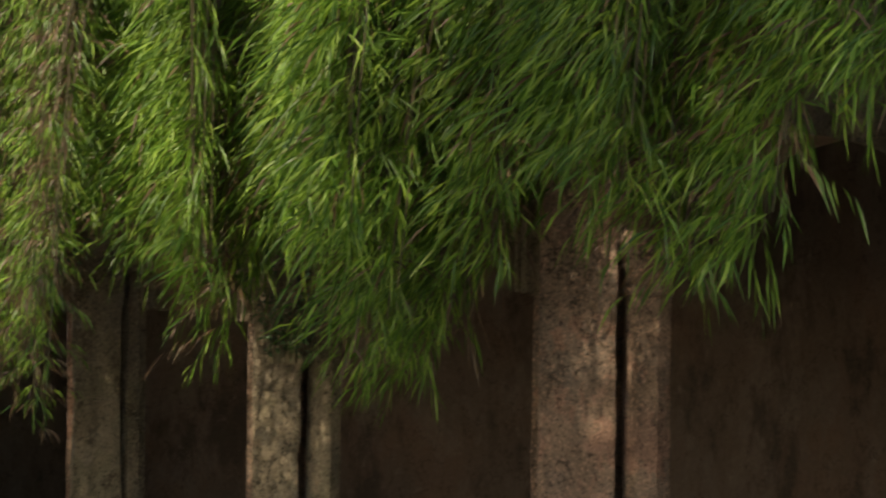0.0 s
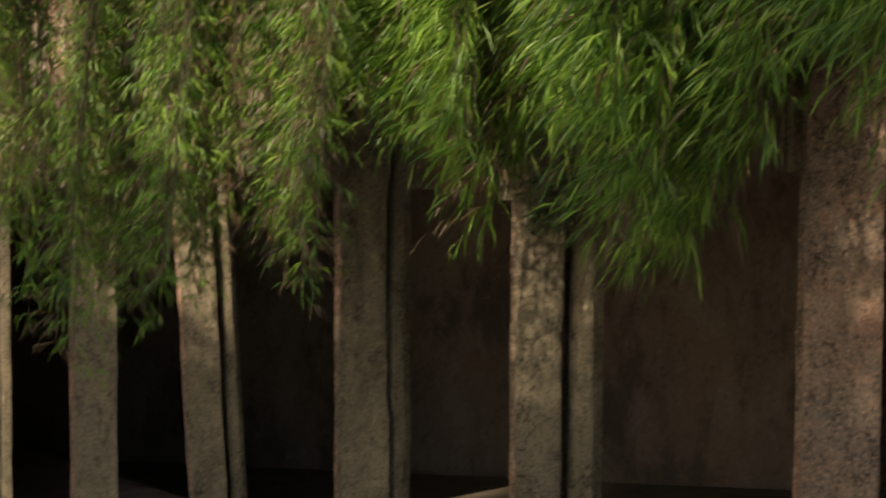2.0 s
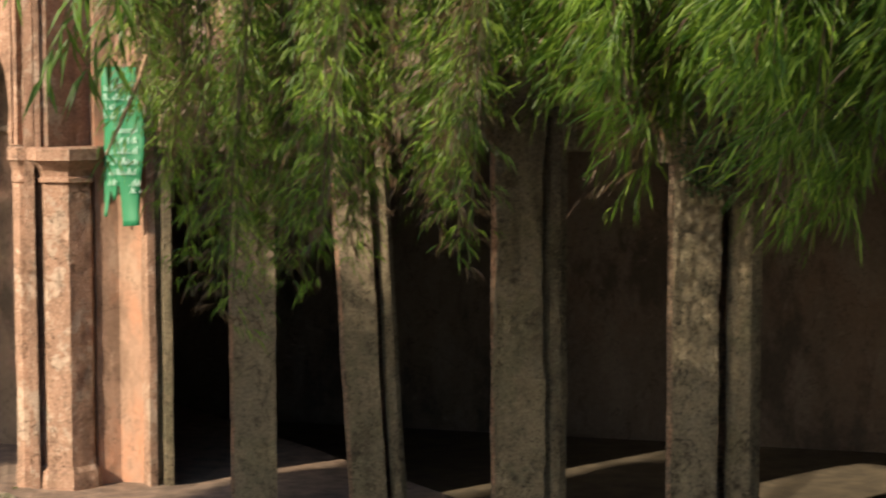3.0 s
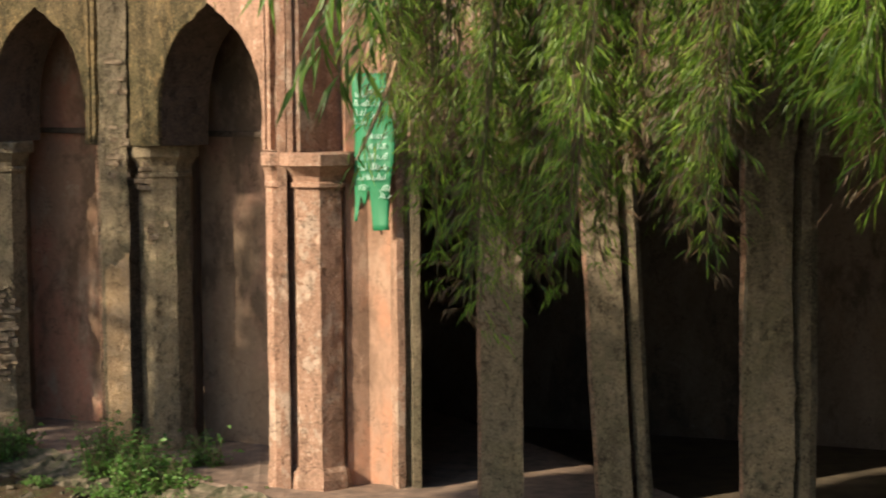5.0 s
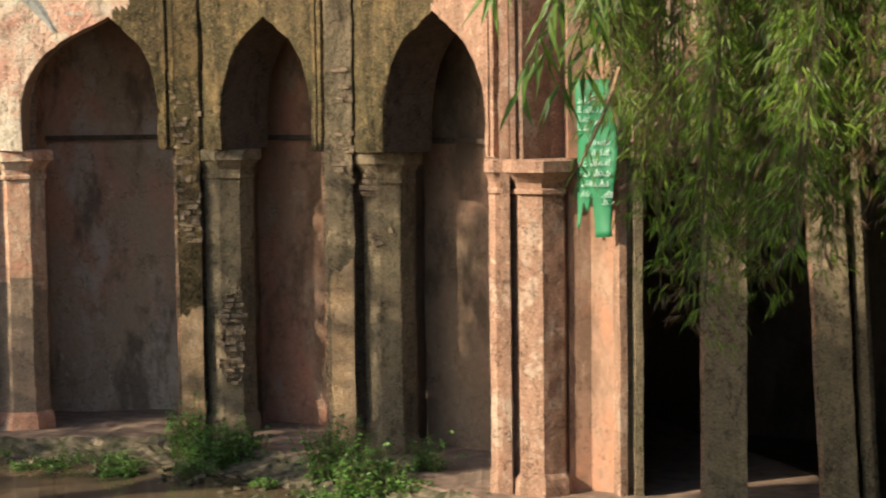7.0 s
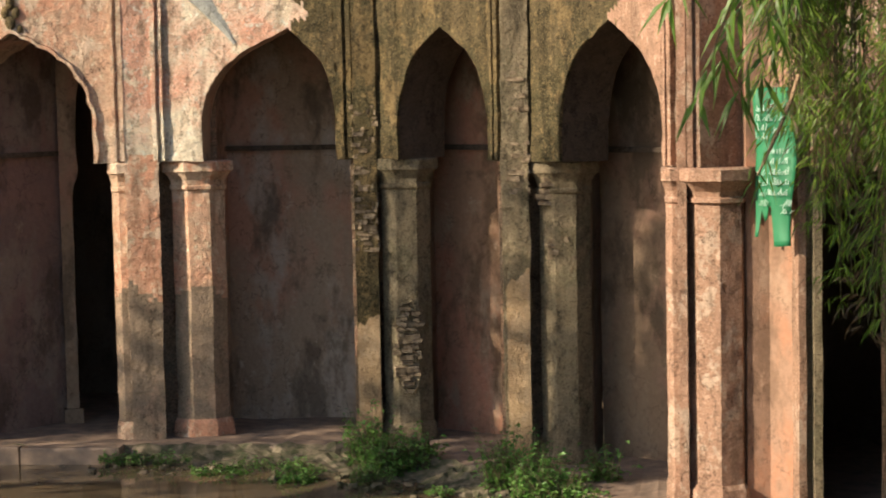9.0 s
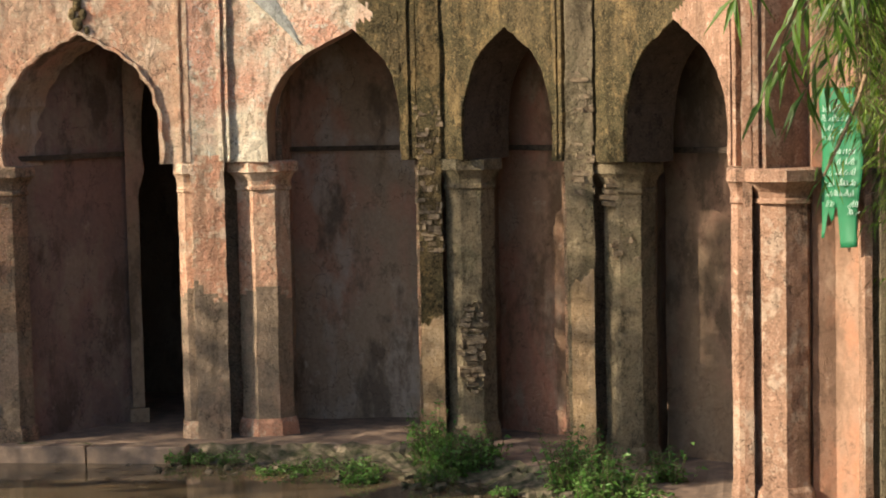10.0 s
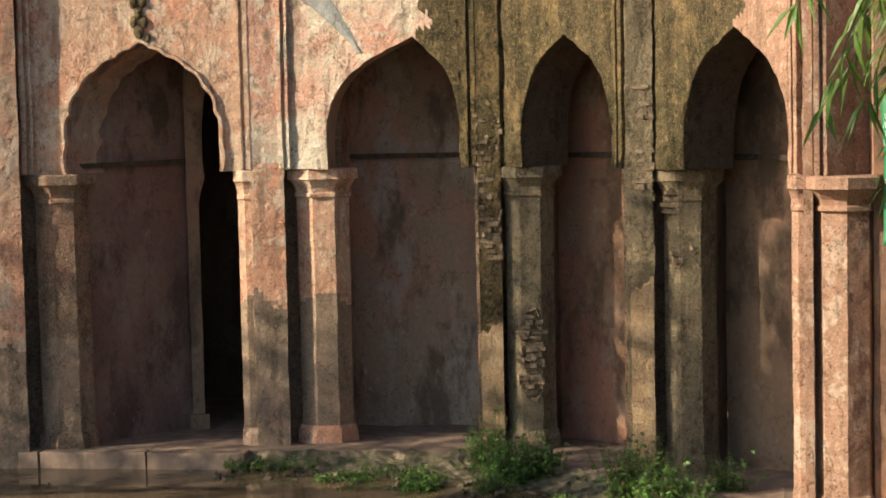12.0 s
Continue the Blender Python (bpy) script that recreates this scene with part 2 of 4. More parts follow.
def engaged_column(parent, f, u0, width, cap_z, material, base=True, amp=0.008, depth=0.16, setback=0.03, browned=0.0, turn=0.0):
    """A half-octagonal shaft with plinth, neck, flared capital and abacus, from u0 to u0 + width."""
    k = width * 0.29
    octo = [(u0, setback + depth), (u0, setback + k * 0.9), (u0 + k, setback), (u0 + width - k, setback), (u0 + width, setback + k * 0.9), (u0 + width, setback + depth)]
    if turn:  # a free octagon, turned on its axis
        r = 0.5 * width / math.cos(math.pi / 8) * 0.97
        octo = [(u0 + width / 2 - r * math.sin(q), setback + width / 2 - r * math.cos(q)) for q in (radians(turn + 22.5 + 45 * k) for k in range(8))]
    shaft = sampled(octo, 0.03)
    bm = prism(bmesh.new(), shaft, levels(0.10 if base else -0.1, cap_z - 0.16, 0.03), f, amp)
    skin(part("shaft", bm, material, parent), browned)
    if base:
        bm = prism(bmesh.new(), sampled(octo, 0.04), [(-0.12, 1.16), (0.0, 1.16), (0.05, 1.15), (0.09, 1.12), (0.115, 1.02)], f, amp)
        part("plinth", bm, material, parent)
    bm = prism(bmesh.new(), sampled(octo, 0.04), [(cap_z - 0.20, 1.0), (cap_z - 0.19, 1.09), (cap_z - 0.17, 1.09), (cap_z - 0.16, 1.03), (cap_z - 0.13, 1.06), (cap_z - 0.10, 1.16), (cap_z - 0.075, 1.28)], f, amp * 0.6)
    part("capital", bm, material, parent)
    bm = prism(bmesh.new(), sampled(octo, 0.04), [(cap_z - 0.075, 1.32), (cap_z - 0.07, 1.36), (cap_z - 0.01, 1.36), (cap_z, 1.30)], f, amp * 0.5)
    part("abacus", bm, material, parent)


def pier(az, d, width, gap, col, material, col_mat, label, rcol=0.0, cap_z=1.87, lean=0.0, amp=0.012, left=0.0, base=True, upper=None, browned=0.0, setback=0.03, turn=0.0):
    """az: bearing of the pier's left edge. A flat pilaster, then the column that carries the next arch."""
    ob = thing("pier", label, "pier", group="piers of the arcade")
    f0 = local(az, d)

    def f(u, v, z):
        return f0(u + lean * (z - 1.0), v, z)
    box = sampled([(-left, 0.30), (-left, 0), (width, 0), (width, 0.30)], 0.03)
    skin(part("pilaster", prism(bmesh.new(), box, levels(-0.15, cap_z + 0.05, 0.03), f, amp), material, ob), browned)
    part("upper_pilaster", prism(bmesh.new(), box, levels(cap_z + 0.05, TOP, 0.04), f, amp), upper or material, ob)
    back = [(-left - 0.02, 0.42), (-left - 0.02, 0.24), (width + gap + col * 0.9, 0.24), (width + gap + col * 0.9, 0.42)]
    part("core", prism(bmesh.new(), sampled(back, 0.06), levels(-0.15, TOP, 0.08), f, 0.01), BROWN, ob)
    if col:
        engaged_column(ob, f, width + gap, col, cap_z, col_mat, base, setback=setback, browned=browned, turn=turn)
    if rcol:
        engaged_column(ob, f, -left - rcol, rcol + 0.06, cap_z, col_mat, base, setback=0.06, browned=browned)
    return ob


pier(-22.47, 13.9, 0.20, 0.10, 0.35, PINK, BROWN, "pink lime-plastered pier with a weathered engaged column beside the tank", left=0.5, browned=0.75)
pier(-15.30, 13.75, 0.22, 0.09, 0.35, PINK, PINK, "pink and pale plastered pier between two pointed arches", rcol=0.09, upper=PALE, browned=1.0)
pier_cracked = pier(-8.93, 13.4, 0.15, 0.03, 0.315, OCHRE, DUN, "ochre plastered pier with a cracked face and a brick-patched column", setback=-0.02)
pier_crumbling = pier(-4.78, 12.45, 0.165, 0.065, 0.31, DUN, DUN, "crumbling grey-ochre pier with bare broken plaster", amp=0.022, setback=-0.02)
pier_sunlit = pier(0.13, 11.2, 0.05, 0.0, 0.33, BUFF, BUFF, "sunlit pink plastered pier with an octagonal engaged column", rcol=0.065, amp=0.006, setback=-0.02, turn=-27.0)
# the root of the next arch, turned away from the sun, over the sunlit capital
part("springer", prism(bmesh.new(), sampled([(0.12, 0.32), (0.12, -0.04), (0.40, 0.18), (0.40, 0.32)], 0.03), levels(1.87, 3.4, 0.04), local(0.13, 11.2), 0.008), BUFF, pier_sunlit, "shaded brown springer")
for u, w, v in ((0.083, 0.075, 0.02), (0.072, 0.030, -0.035), (0.118, 0.018, -0.045)):  # moulded strip beside it
    part("moulding", prism(bmesh.new(), sampled([(u - w / 2, 0.28), (u - w / 2, v), (u + w / 2, v), (u + w / 2, 0.28)], 0.03), levels(1.87, TOP, 0.04), local(0.13, 11.2), 0.008), BUFF, pier_sunlit)
pier(5.83, 10.15, 0.21, 0.0, 0.0, DUN, DUN, "weathered dun pier standing behind hanging bamboo", cap_z=2.32)
pier(8.98, 9.05, 0.15, 0.02, 0.07, DUN, DUN, "leaning weathered pier with a thin column behind bamboo", cap_z=2.32, lean=-0.055, base=False)
pier(13.25, 7.96, 0.19, 0.0, 0.09, DUN, DUN, "rough grey pier with pitted plaster behind bamboo", cap_z=2.32, amp=0.03, base=False)
pier(18.25, 6.94, 0.155, 0.03, 0.115, DUN, DUN, "tall yellowish plastered pier with a paired shaft", cap_z=2.32, base=False)
pier(26.27, 6.01, 0.225, 0.03, 0.135, BROWN, BROWN, "shaded brown pier with a paired shaft", cap_z=2.32, base=False)
pier(37.4, 5.22, 0.25, 0.03, 0.135, BROWN, BROWN, "shaded brown pier at the arcade's end", cap_z=2.32, base=False)

# ---------------------------------------------------------------- arch panels


def arch_curve(h, foils=0):
    """Half outlines of the arch head from the left spring (-1, 0) over the apex (0, h) to the right."""
    pts = [(1.0, 0.0), (1.0, 0.14), (0.995, 0.28), (0.97, 0.41), (0.91, 0.53), (0.82, 0.64), (0.70, 0.735), (0.56, 0.81), (0.42, 0.865), (0.28, 0.91), (0.15, 0.95), (0.06, 0.98), (0.0, 1.0)]
    fine, cut = [], 5 if foils else 3
    for i in range(len(pts) - 1):
        for j in range(cut):
            s = j / cut
            fine.append((pts[i][0] + (pts[i + 1][0] - pts[i][0]) * s, pts[i][1] + (pts[i + 1][1] - pts[i][1]) * s))
    if not foils:
        pts = fine + [(0.0, 1.0)]
    else:
        pts = []
        for i, (x, z) in enumerate(fine):
            k = abs(math.sin(math.pi * i / len(fine) * foils))
            pts.append((x * (0.972 + 0.035 * k), z * (0.988 + 0.012 * k)))
        pts.append((0.0, 1.0))
    half = [(x, z * h) for x, z in pts]
    return [(-x, z) for x, z in half] + half[-2::-1]


def arch_panel(a, b, hole, cap_z, apex, material, label, foils=0, thick=0.24, ribs=(True, True), top=TOP, second=None, share=0.5, skew=0.0, soffit=None, point=None):
    """The wall over an arch from the spot a to b; hole: its two edges as shares of that way."""
    ob = thing("arched_wall", label, "wall", group="arches of the arcade")
    way = (b - a)
    ln = way.length
    ru = way / ln
    rv = Vector((-ru.y, ru.x, 0))

    def f(u, v, z):
        return a + ru * u + rv * v + Vector((0, 0, z))
    x0, x1 = hole[0] * ln, hole[1] * ln
    mid = point * ln if point else (x0 + x1) / 2
    curve = [(mid + x * (x1 - mid if x > 0 else mid - x0), cap_z + z) for x, z in arch_curve(apex - cap_z, foils)]
    foot = [(x, cap_z) for x in np.linspace(0, x0, 4)[:-1]] + curve + [(x, cap_z) for x in np.linspace(x1, ln, 4)[1:]]
    bm = bmesh.new()
    n = 40
    grid = []
    for x, z0 in foot:
        col = []
        for i in range(n + 1):
            p = f(x, 0, z0 + (top - z0) * (i / n))
            col.append(bm.verts.new(p + ruffle(p, 0.024 if material is OCHRE or second is OCHRE else 0.012)))
        grid.append(col)
    for c, d in zip(grid, grid[1:]):
        for i in range(n):
            if (c[i].co - d[i].co).length > 1e-5 or (c[i + 1].co - d[i + 1].co).length > 1e-5:
                bm.faces.new((c[i], d[i], d[i + 1], c[i + 1]))
    # soffit
    prev = None
    for (x, z0), col in zip(foot, grid):
        row = [col[0]]
        for v in (0.02, 0.06, thick * 0.45, thick * 0.75, thick):
            p = f(x + skew * v, v, z0)
            row.append(bm.verts.new(p + ruffle(p, 0.012)))
        if prev:
            for i in range(5):
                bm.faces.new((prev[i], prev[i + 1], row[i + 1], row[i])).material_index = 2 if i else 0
        prev = row
    # back face, so that the wall is closed
    bl = [bm.verts.new(f(x + skew * thick, thick, z)) for x, z in foot]
    bt = [bm.verts.new(f(x, thick, top)) for x, z in foot]
    for i in range(len(foot) - 1):
        bm.faces.new((bl[i + 1], bl[i], bt[i], bt[i + 1]))
    sp = part("spandrel", bm, (material, second or material, soffit or INNER), ob)
    if second:  # the wash changes along a ragged line
        for pl in sp.data.polygons:
            c = pl.center
            if pl.material_index == 0 and (c - a).dot(ru) / ln > share + 0.22 * noise.noise(c * 2.2) + 0.10 * noise.noise(c * 9.0):
                pl.material_index = 1
    for side, on in zip((0, 1), ribs):
        if not on:
            continue
        for off, wd, pr in ((0.035, 0.03, 0.035), (0.085, 0.018, 0.028)):
            u = off if side == 0 else ln - off
            o = sampled([(u - wd / 2, 0.03), (u - wd / 2, -pr), (u + wd / 2, -pr), (u + wd / 2, 0.03)], 0.02)
            part("moulding", prism(bmesh.new(), o, levels(cap_z + 0.01, top, 0.03), f, 0.010), second if second and side else material, ob)
    if foils:  # raised lip that follows the cusps, with a leafy boss at the point
        bm = bmesh.new()
        prev = None
        for i, (x, z) in enumerate(curve):
            dx, dz = x - mid, z - cap_z + 0.05
            k = 1.0 / max(1e-6, math.hypot(dx, dz))
            row = []
            for out, pr in ((0.0, 0.0), (0.0, -0.022), (0.022, -0.022), (0.028, 0.004)):
                p = f(x + dx * k * out, pr, z + dz * k * out)
                row.append(bm.verts.new(p + ruffle(p, 0.004)))
            if prev:
                for j in range(3):
                    bm.faces.new((prev[j], row[j], row[j + 1], prev[j + 1]))
            prev = row
        part("cusped_lip", bm, material, ob)
        for dz, du, r in ((0.06, 0, 0.05), (0.13, -0.035, 0.04), (0.13, 0.035, 0.04), (0.19, 0, 0.045), (0.26, -0.03, 0.04), (0.26, 0.03, 0.04), (0.33, 0, 0.05), (0.02, 0.06, 0.03)):
            bm = bmesh.new()
            bmesh.ops.create_icosphere(bm, subdivisions=2, radius=r)
            for v in bm.verts:
                v.co = Vector((v.co.x * 0.7, v.co.y * 0.6, v.co.z)) + ruffle(v.co * 9 + Vector((dz * 50, 0, 0)), 0.012)
                v.co = f(mid + du + v.co.x, v.co.y, apex + dz + v.co.z)
            part("boss_leaf", bm, OCHRE, ob)
    return ob


C1 = 1.87
arch_panel(spot(-21.6, 14.0), spot(-15.2, 13.78), (0.187, 0.863), C1, 2.75, PINK, "pink plastered cusped arch with a carved boss at its point", foils=7, thick=0.34, skew=0.6)
arch_panel(spot(-14.55, 13.775), spot(-8.85, 13.48), (0.249, 0.905), C1, 2.74, PALE, "flaking pale and mossy plaster wall over a pointed arch", second=OCHRE, share=0.70, point=0.68)
# the dark soffits of the next two arches carry shade in their colour
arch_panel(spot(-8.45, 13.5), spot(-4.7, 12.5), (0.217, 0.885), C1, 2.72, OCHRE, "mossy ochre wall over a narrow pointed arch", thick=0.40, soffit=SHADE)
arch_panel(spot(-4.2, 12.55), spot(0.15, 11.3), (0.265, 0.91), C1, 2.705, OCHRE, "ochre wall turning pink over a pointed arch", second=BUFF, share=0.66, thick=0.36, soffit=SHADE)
arch_panel(spot(3.95, 11.0), spot(5.85, 10.25), (0.08, 0.94), C1, 2.32, BUFF, "pink plastered wall over a pointed arch behind bamboo")
EAST_BAYS = [(6.9, 10.25, 8.98, 9.15, 1.85), (10.5, 9.15, 13.25, 8.06, 2.00), (15.1, 8.06, 18.25, 7.04, 1.98), (20.6, 7.04, 26.27, 6.11, 2.12), (30.0, 6.11, 37.4, 5.32, 2.32)]
for a0, d0, a1, d1, c in EAST_BAYS:
    arch_panel(spot(a0, d0), spot(a1, d1), (0.04, 0.96), c, c + 0.28, DUN, "weathered dun wall over a dark arch hung with bamboo")

# ---------------------------------------------------------------- inner walls, roof


def slab(name, a, b, z0, z1, thick, material, label, amp=0.012, step=0.06, kind="structure", parent=None):
    """A plastered wall with its front foot from a to b and its thickness behind."""
    way = b - a
    ru = way.normalized()
    rv = Vector((-ru.y, ru.x, 0))
    o = sampled([(0, thick), (0, 0), (way.length, 0), (way.length, thick)], step)
    bm = prism(bmesh.new(), o, levels(z0, z1, step), lambda u, v, z: a + ru * u + rv * v + Vector((0, 0, z)), amp)
    ob = part(name, bm, material, parent)
    return tagged(ob, label, "wall", kind=kind)


def course(name, a, b, z, material):
    """A thin string course along an inner wall at the springing."""
    way = b - a
    ru = way.normalized()
    rv = Vector((-ru.y, ru.x, 0))
    o = sampled([(0, 0.02), (0, -0.045), (way.length, -0.045), (way.length, 0.02)], 0.08)
    bm = prism(bmesh.new(), o, [(z - 0.02, 1), (z + 0.015, 1)], lambda u, v, q: a + ru * u + rv * v + Vector((0, 0, q)), 0.006)
    return tagged(part(name, bm, material), "thin projecting string course of dark plaster", "moulding", kind="structure")


def V(x, y):
    return Vector((x, y, 0))


slab("wall_cross", V(-4.86, 13.22), V(-4.30, 14.05), -0.2, 3.4, 0.25, SMOKY, "sooty purple-brown plastered cross wall inside the arcade")
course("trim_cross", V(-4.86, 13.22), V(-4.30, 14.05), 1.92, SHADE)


def inner_springer():
    """The jamb and corbelled springer of an inner arch at the cross wall's far end."""
    ob = thing("doorway", "dark plastered doorway with a corbelled arch inside the arcade", "doorway")
    f = local(-16.98, 14.62)
    part("jamb", prism(bmesh.new(), sampled([(-0.03, 0.2), (-0.03, 0), (0.055, 0), (0.055, 0.2)], 0.04), levels(-0.1, 1.62, 0.06), f, 0.008), UMBER, ob)
    part("base", prism(bmesh.new(), sampled([(-0.05, 0.2), (-0.05, -0.03), (0.085, -0.03), (0.085, 0.2)], 0.04), levels(-0.1, 0.10, 0.04), f, 0.008), UMBER, ob)
    bm, rows = bmesh.new(), []
    for z, w in ((1.62, 0.055), (1.68, 0.065), (1.74, 0.085), (1.80, 0.105), (1.90, 0.09), (2.05, 0.09), (2.20, 0.095), (2.35, 0.11), (2.50, 0.15), (2.65, 0.24), (2.80, 0.50), (3.40, 0.62)):
        rows.append([bm.verts.new(f(u, v, z) + ruffle(f(u, v, z), 0.006)) for u, v in ((-0.03, 0.2), (-0.03, -0.02), (w, -0.02), (w, 0.2))])
    for a, b in zip(rows, rows[1:]):
        for i in range(4):
            bm.faces.new((a[i], a[(i + 1) % 4], b[(i + 1) % 4], b[i]))
    part("springer", bm, UMBER, ob)


inner_springer()
slab("wall_niche_back", V(-3.3, 14.15), V(-1.75, 14.22), -0.2, 3.4, 0.25, INNER, "stained grey-brown plastered back wall of a niche")
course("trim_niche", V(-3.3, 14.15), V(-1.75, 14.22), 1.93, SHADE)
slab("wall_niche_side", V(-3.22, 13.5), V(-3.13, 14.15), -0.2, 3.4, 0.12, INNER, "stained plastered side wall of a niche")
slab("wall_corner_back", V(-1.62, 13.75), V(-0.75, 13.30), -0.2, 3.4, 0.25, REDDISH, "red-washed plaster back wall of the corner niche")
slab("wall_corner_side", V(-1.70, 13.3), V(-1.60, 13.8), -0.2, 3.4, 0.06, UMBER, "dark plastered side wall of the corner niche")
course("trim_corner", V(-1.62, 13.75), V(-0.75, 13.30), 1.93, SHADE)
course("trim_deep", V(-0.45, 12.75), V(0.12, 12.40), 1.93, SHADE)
slab("wall_deep_back", V(-0.45, 12.75), V(0.45, 12.2), -0.2, 3.4, 0.25, UMBER, "dark brown plastered back wall of an arched recess")
slab("wall_deep_side", V(-0.505, 12.74), V(-0.46, 12.95), -0.2, 3.4, 0.05, UMBER, "dark plastered side wall of an arched recess")
slab("wall_sunlit_reveal", V(0.40, 11.26), V(0.525, 11.285), -0.2, 3.4, 0.10, ROSE, "pink plastered reveal between a column and a sunlit wall", 0.006)
slab("wall_sunlit", V(0.525, 11.285), V(0.665, 11.205), -0.2, 3.4, 0.10, ROSE, "sunlit pink plastered inner wall beside the banner", 0.006)
slab("wall_jamb", V(0.672, 11.10), V(0.712, 11.11), -0.2, 3.4, 0.3, BUFF, "pink-brown plastered door jamb", 0.006)
slab("wall_jamb_inner", V(0.715, 11.15), V(0.752, 11.16), -0.2, 3.4, 0.25, DUN, "dun plastered inner fillet of a door jamb", 0.006)
slab("wall_jamb_outer", V(0.755, 11.11), V(0.80, 11.12), -0.2, 3.4, 0.3, DUN, "dun plastered outer edge of a door jamb", 0.006)
# added cross wall, hidden by the jamb, keeps sun off the east interior
slab("wall_added_cross", V(0.72, 11.35), V(0.86, 15.0), -0.3, 3.4, 0.12, GLOOM, "dark cross wall added inside the arcade to block sun", step=0.12)
# the rear walls' dark tone stands for the shade inside the arcade
slab("wall_back_west", V(-9.0, 15.3), V(0.5, 15.6), -0.2, 4.0, 0.3, GLOOM, "rear wall of the arcade in plaster darkened for shade", step=0.3)
slab("wall_back_corner", V(0.8, 15.3), V(6.15, 12.5), -0.5, 4.0, 0.3, GLOOM, "rear wall of the arcade in plaster darkened for shade", step=0.3)
slab("wall_back_east", V(6.1, 12.6), V(8.8, 3.2), -0.5, 4.0, 0.3, GLOOM, "rear wall of the arcade in plaster darkened for shade", step=0.3)
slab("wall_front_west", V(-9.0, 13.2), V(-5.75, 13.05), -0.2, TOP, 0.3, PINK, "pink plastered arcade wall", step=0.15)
slab("wall_end_west", V(-9.0, 13.0), V(-9.0, 15.6), -0.2, TOP, 0.3, GLOOM, "plastered end wall of the arcade", step=0.3)
# added out of view, closes a gap that let light into the interior
slab("wall_added_end", V(3.30, 4.02), V(4.2, 3.2), -0.5, TOP, 0.3, GLOOM, "unseen plastered wall added to keep light out of the arcade's end", step=0.3)
slab("wall_end_east", V(8.8, 3.2), V(4.2, 3.2), -0.5, TOP, 0.3, GLOOM, "plastered end wall of the arcade", step=0.3)


def roof():
    bm = bmesh.new()
    front = [spot(-35, 15.6), spot(-22, 14.1), spot(-15, 13.95), spot(-9, 13.6), spot(-4.6, 12.65), spot(0.3, 11.4), spot(6.2, 10.35), spot(9.6, 9.2), spot(14, 8.1), spot(19, 7.1), spot(28, 6.15), spot(39, 5.3)]
    back = [V(-9, 15.6), V(-6, 15.7), V(-4, 15.8), V(-2, 15.8), V(0.5, 15.9), V(3.2, 14.8), V(6.6, 12.9), V(7.2, 10.5), V(7.8, 8.5), V(8.4, 6.5), V(8.8, 4.8), V(9.2, 3.0)]
    rows = [[bm.verts.new(p + Vector((0, 0, z))) for p in ps] for ps, z in ((front, 3.45), (back, 3.45), (back, 3.7), (front, 3.7))]
    for i in range(4):
        a, b = rows[i], rows[(i + 1) % 4]
        for j in range(len(a) - 1):
            bm.faces.new((a[j], a[j + 1], b[j + 1], b[j]))
    return tagged(part("ceiling", bm, GLOOM), "ceiling slab over the arcade in plaster darkened for shade", "ceiling", kind="structure")


roof()

# ---------------------------------------------------------------- ground, platform, water


def ground():
    bm = bmesh.new()
    bmesh.ops.create_grid(bm, x_segments=120, y_segments=120, size=1.0)
    for v in bm.verts:
        x, y = v.co.x, v.co.y
        v.co = Vector((math.copysign(abs(x) ** 3, x) * 900, math.copysign(abs(y) ** 3, y) * 900, -0.32))
        rise = max(0.0, min(1.0, (2.4 - v.co.y) / 1.6))
        v.co.z += 1.05 * rise * rise * (3 - 2 * rise)  # the near bank, on which the camera stands
    return tagged(part("ground", bm, MUD), "dark wet muddy ground round the tank", "ground", kind="structure")


ground()
bm = bmesh.new()
vs = [bm.verts.new(p) for p in (Vector((-12, 3, -0.10)), Vector((2.4, 3, -0.10)), Vector((1.0, 9.5, -0.10)), Vector((-2.2, 13, -0.10)), Vector((-12, 13.2, -0.10)))]
bm.faces.new(vs)
tagged(part("water", bm, WATER), "still brown pond water reflecting the arcade", "water", kind="structure")
EDGE = [(-9.0, 13.10), (-6.5, 13.0), (-4.93, 12.98), (-3.74, 13.02), (-2.9, 13.10), (-2.15, 13.08), (-1.55, 12.66), (-0.95, 12.05), (-0.30, 11.25), (0.10, 10.80), (0.75, 9.95), (1.15, 8.75), (1.55, 7.55), (1.95, 6.35), (2.35, 5.15), (2.75, 3.2)]
SHORE = [(-9.0, 12.95), (-6.5, 12.88), (-4.93, 12.90), (-3.74, 12.88), (-2.95, 12.66), (-2.15, 12.25), (-1.75, 11.95), (-1.25, 11.45), (-0.75, 10.75), (-0.35, 10.2), (0.2, 9.5), (0.7, 8.4), (1.1, 7.3), (1.5, 6.1), (1.9, 5.0), (2.3, 3.1)]


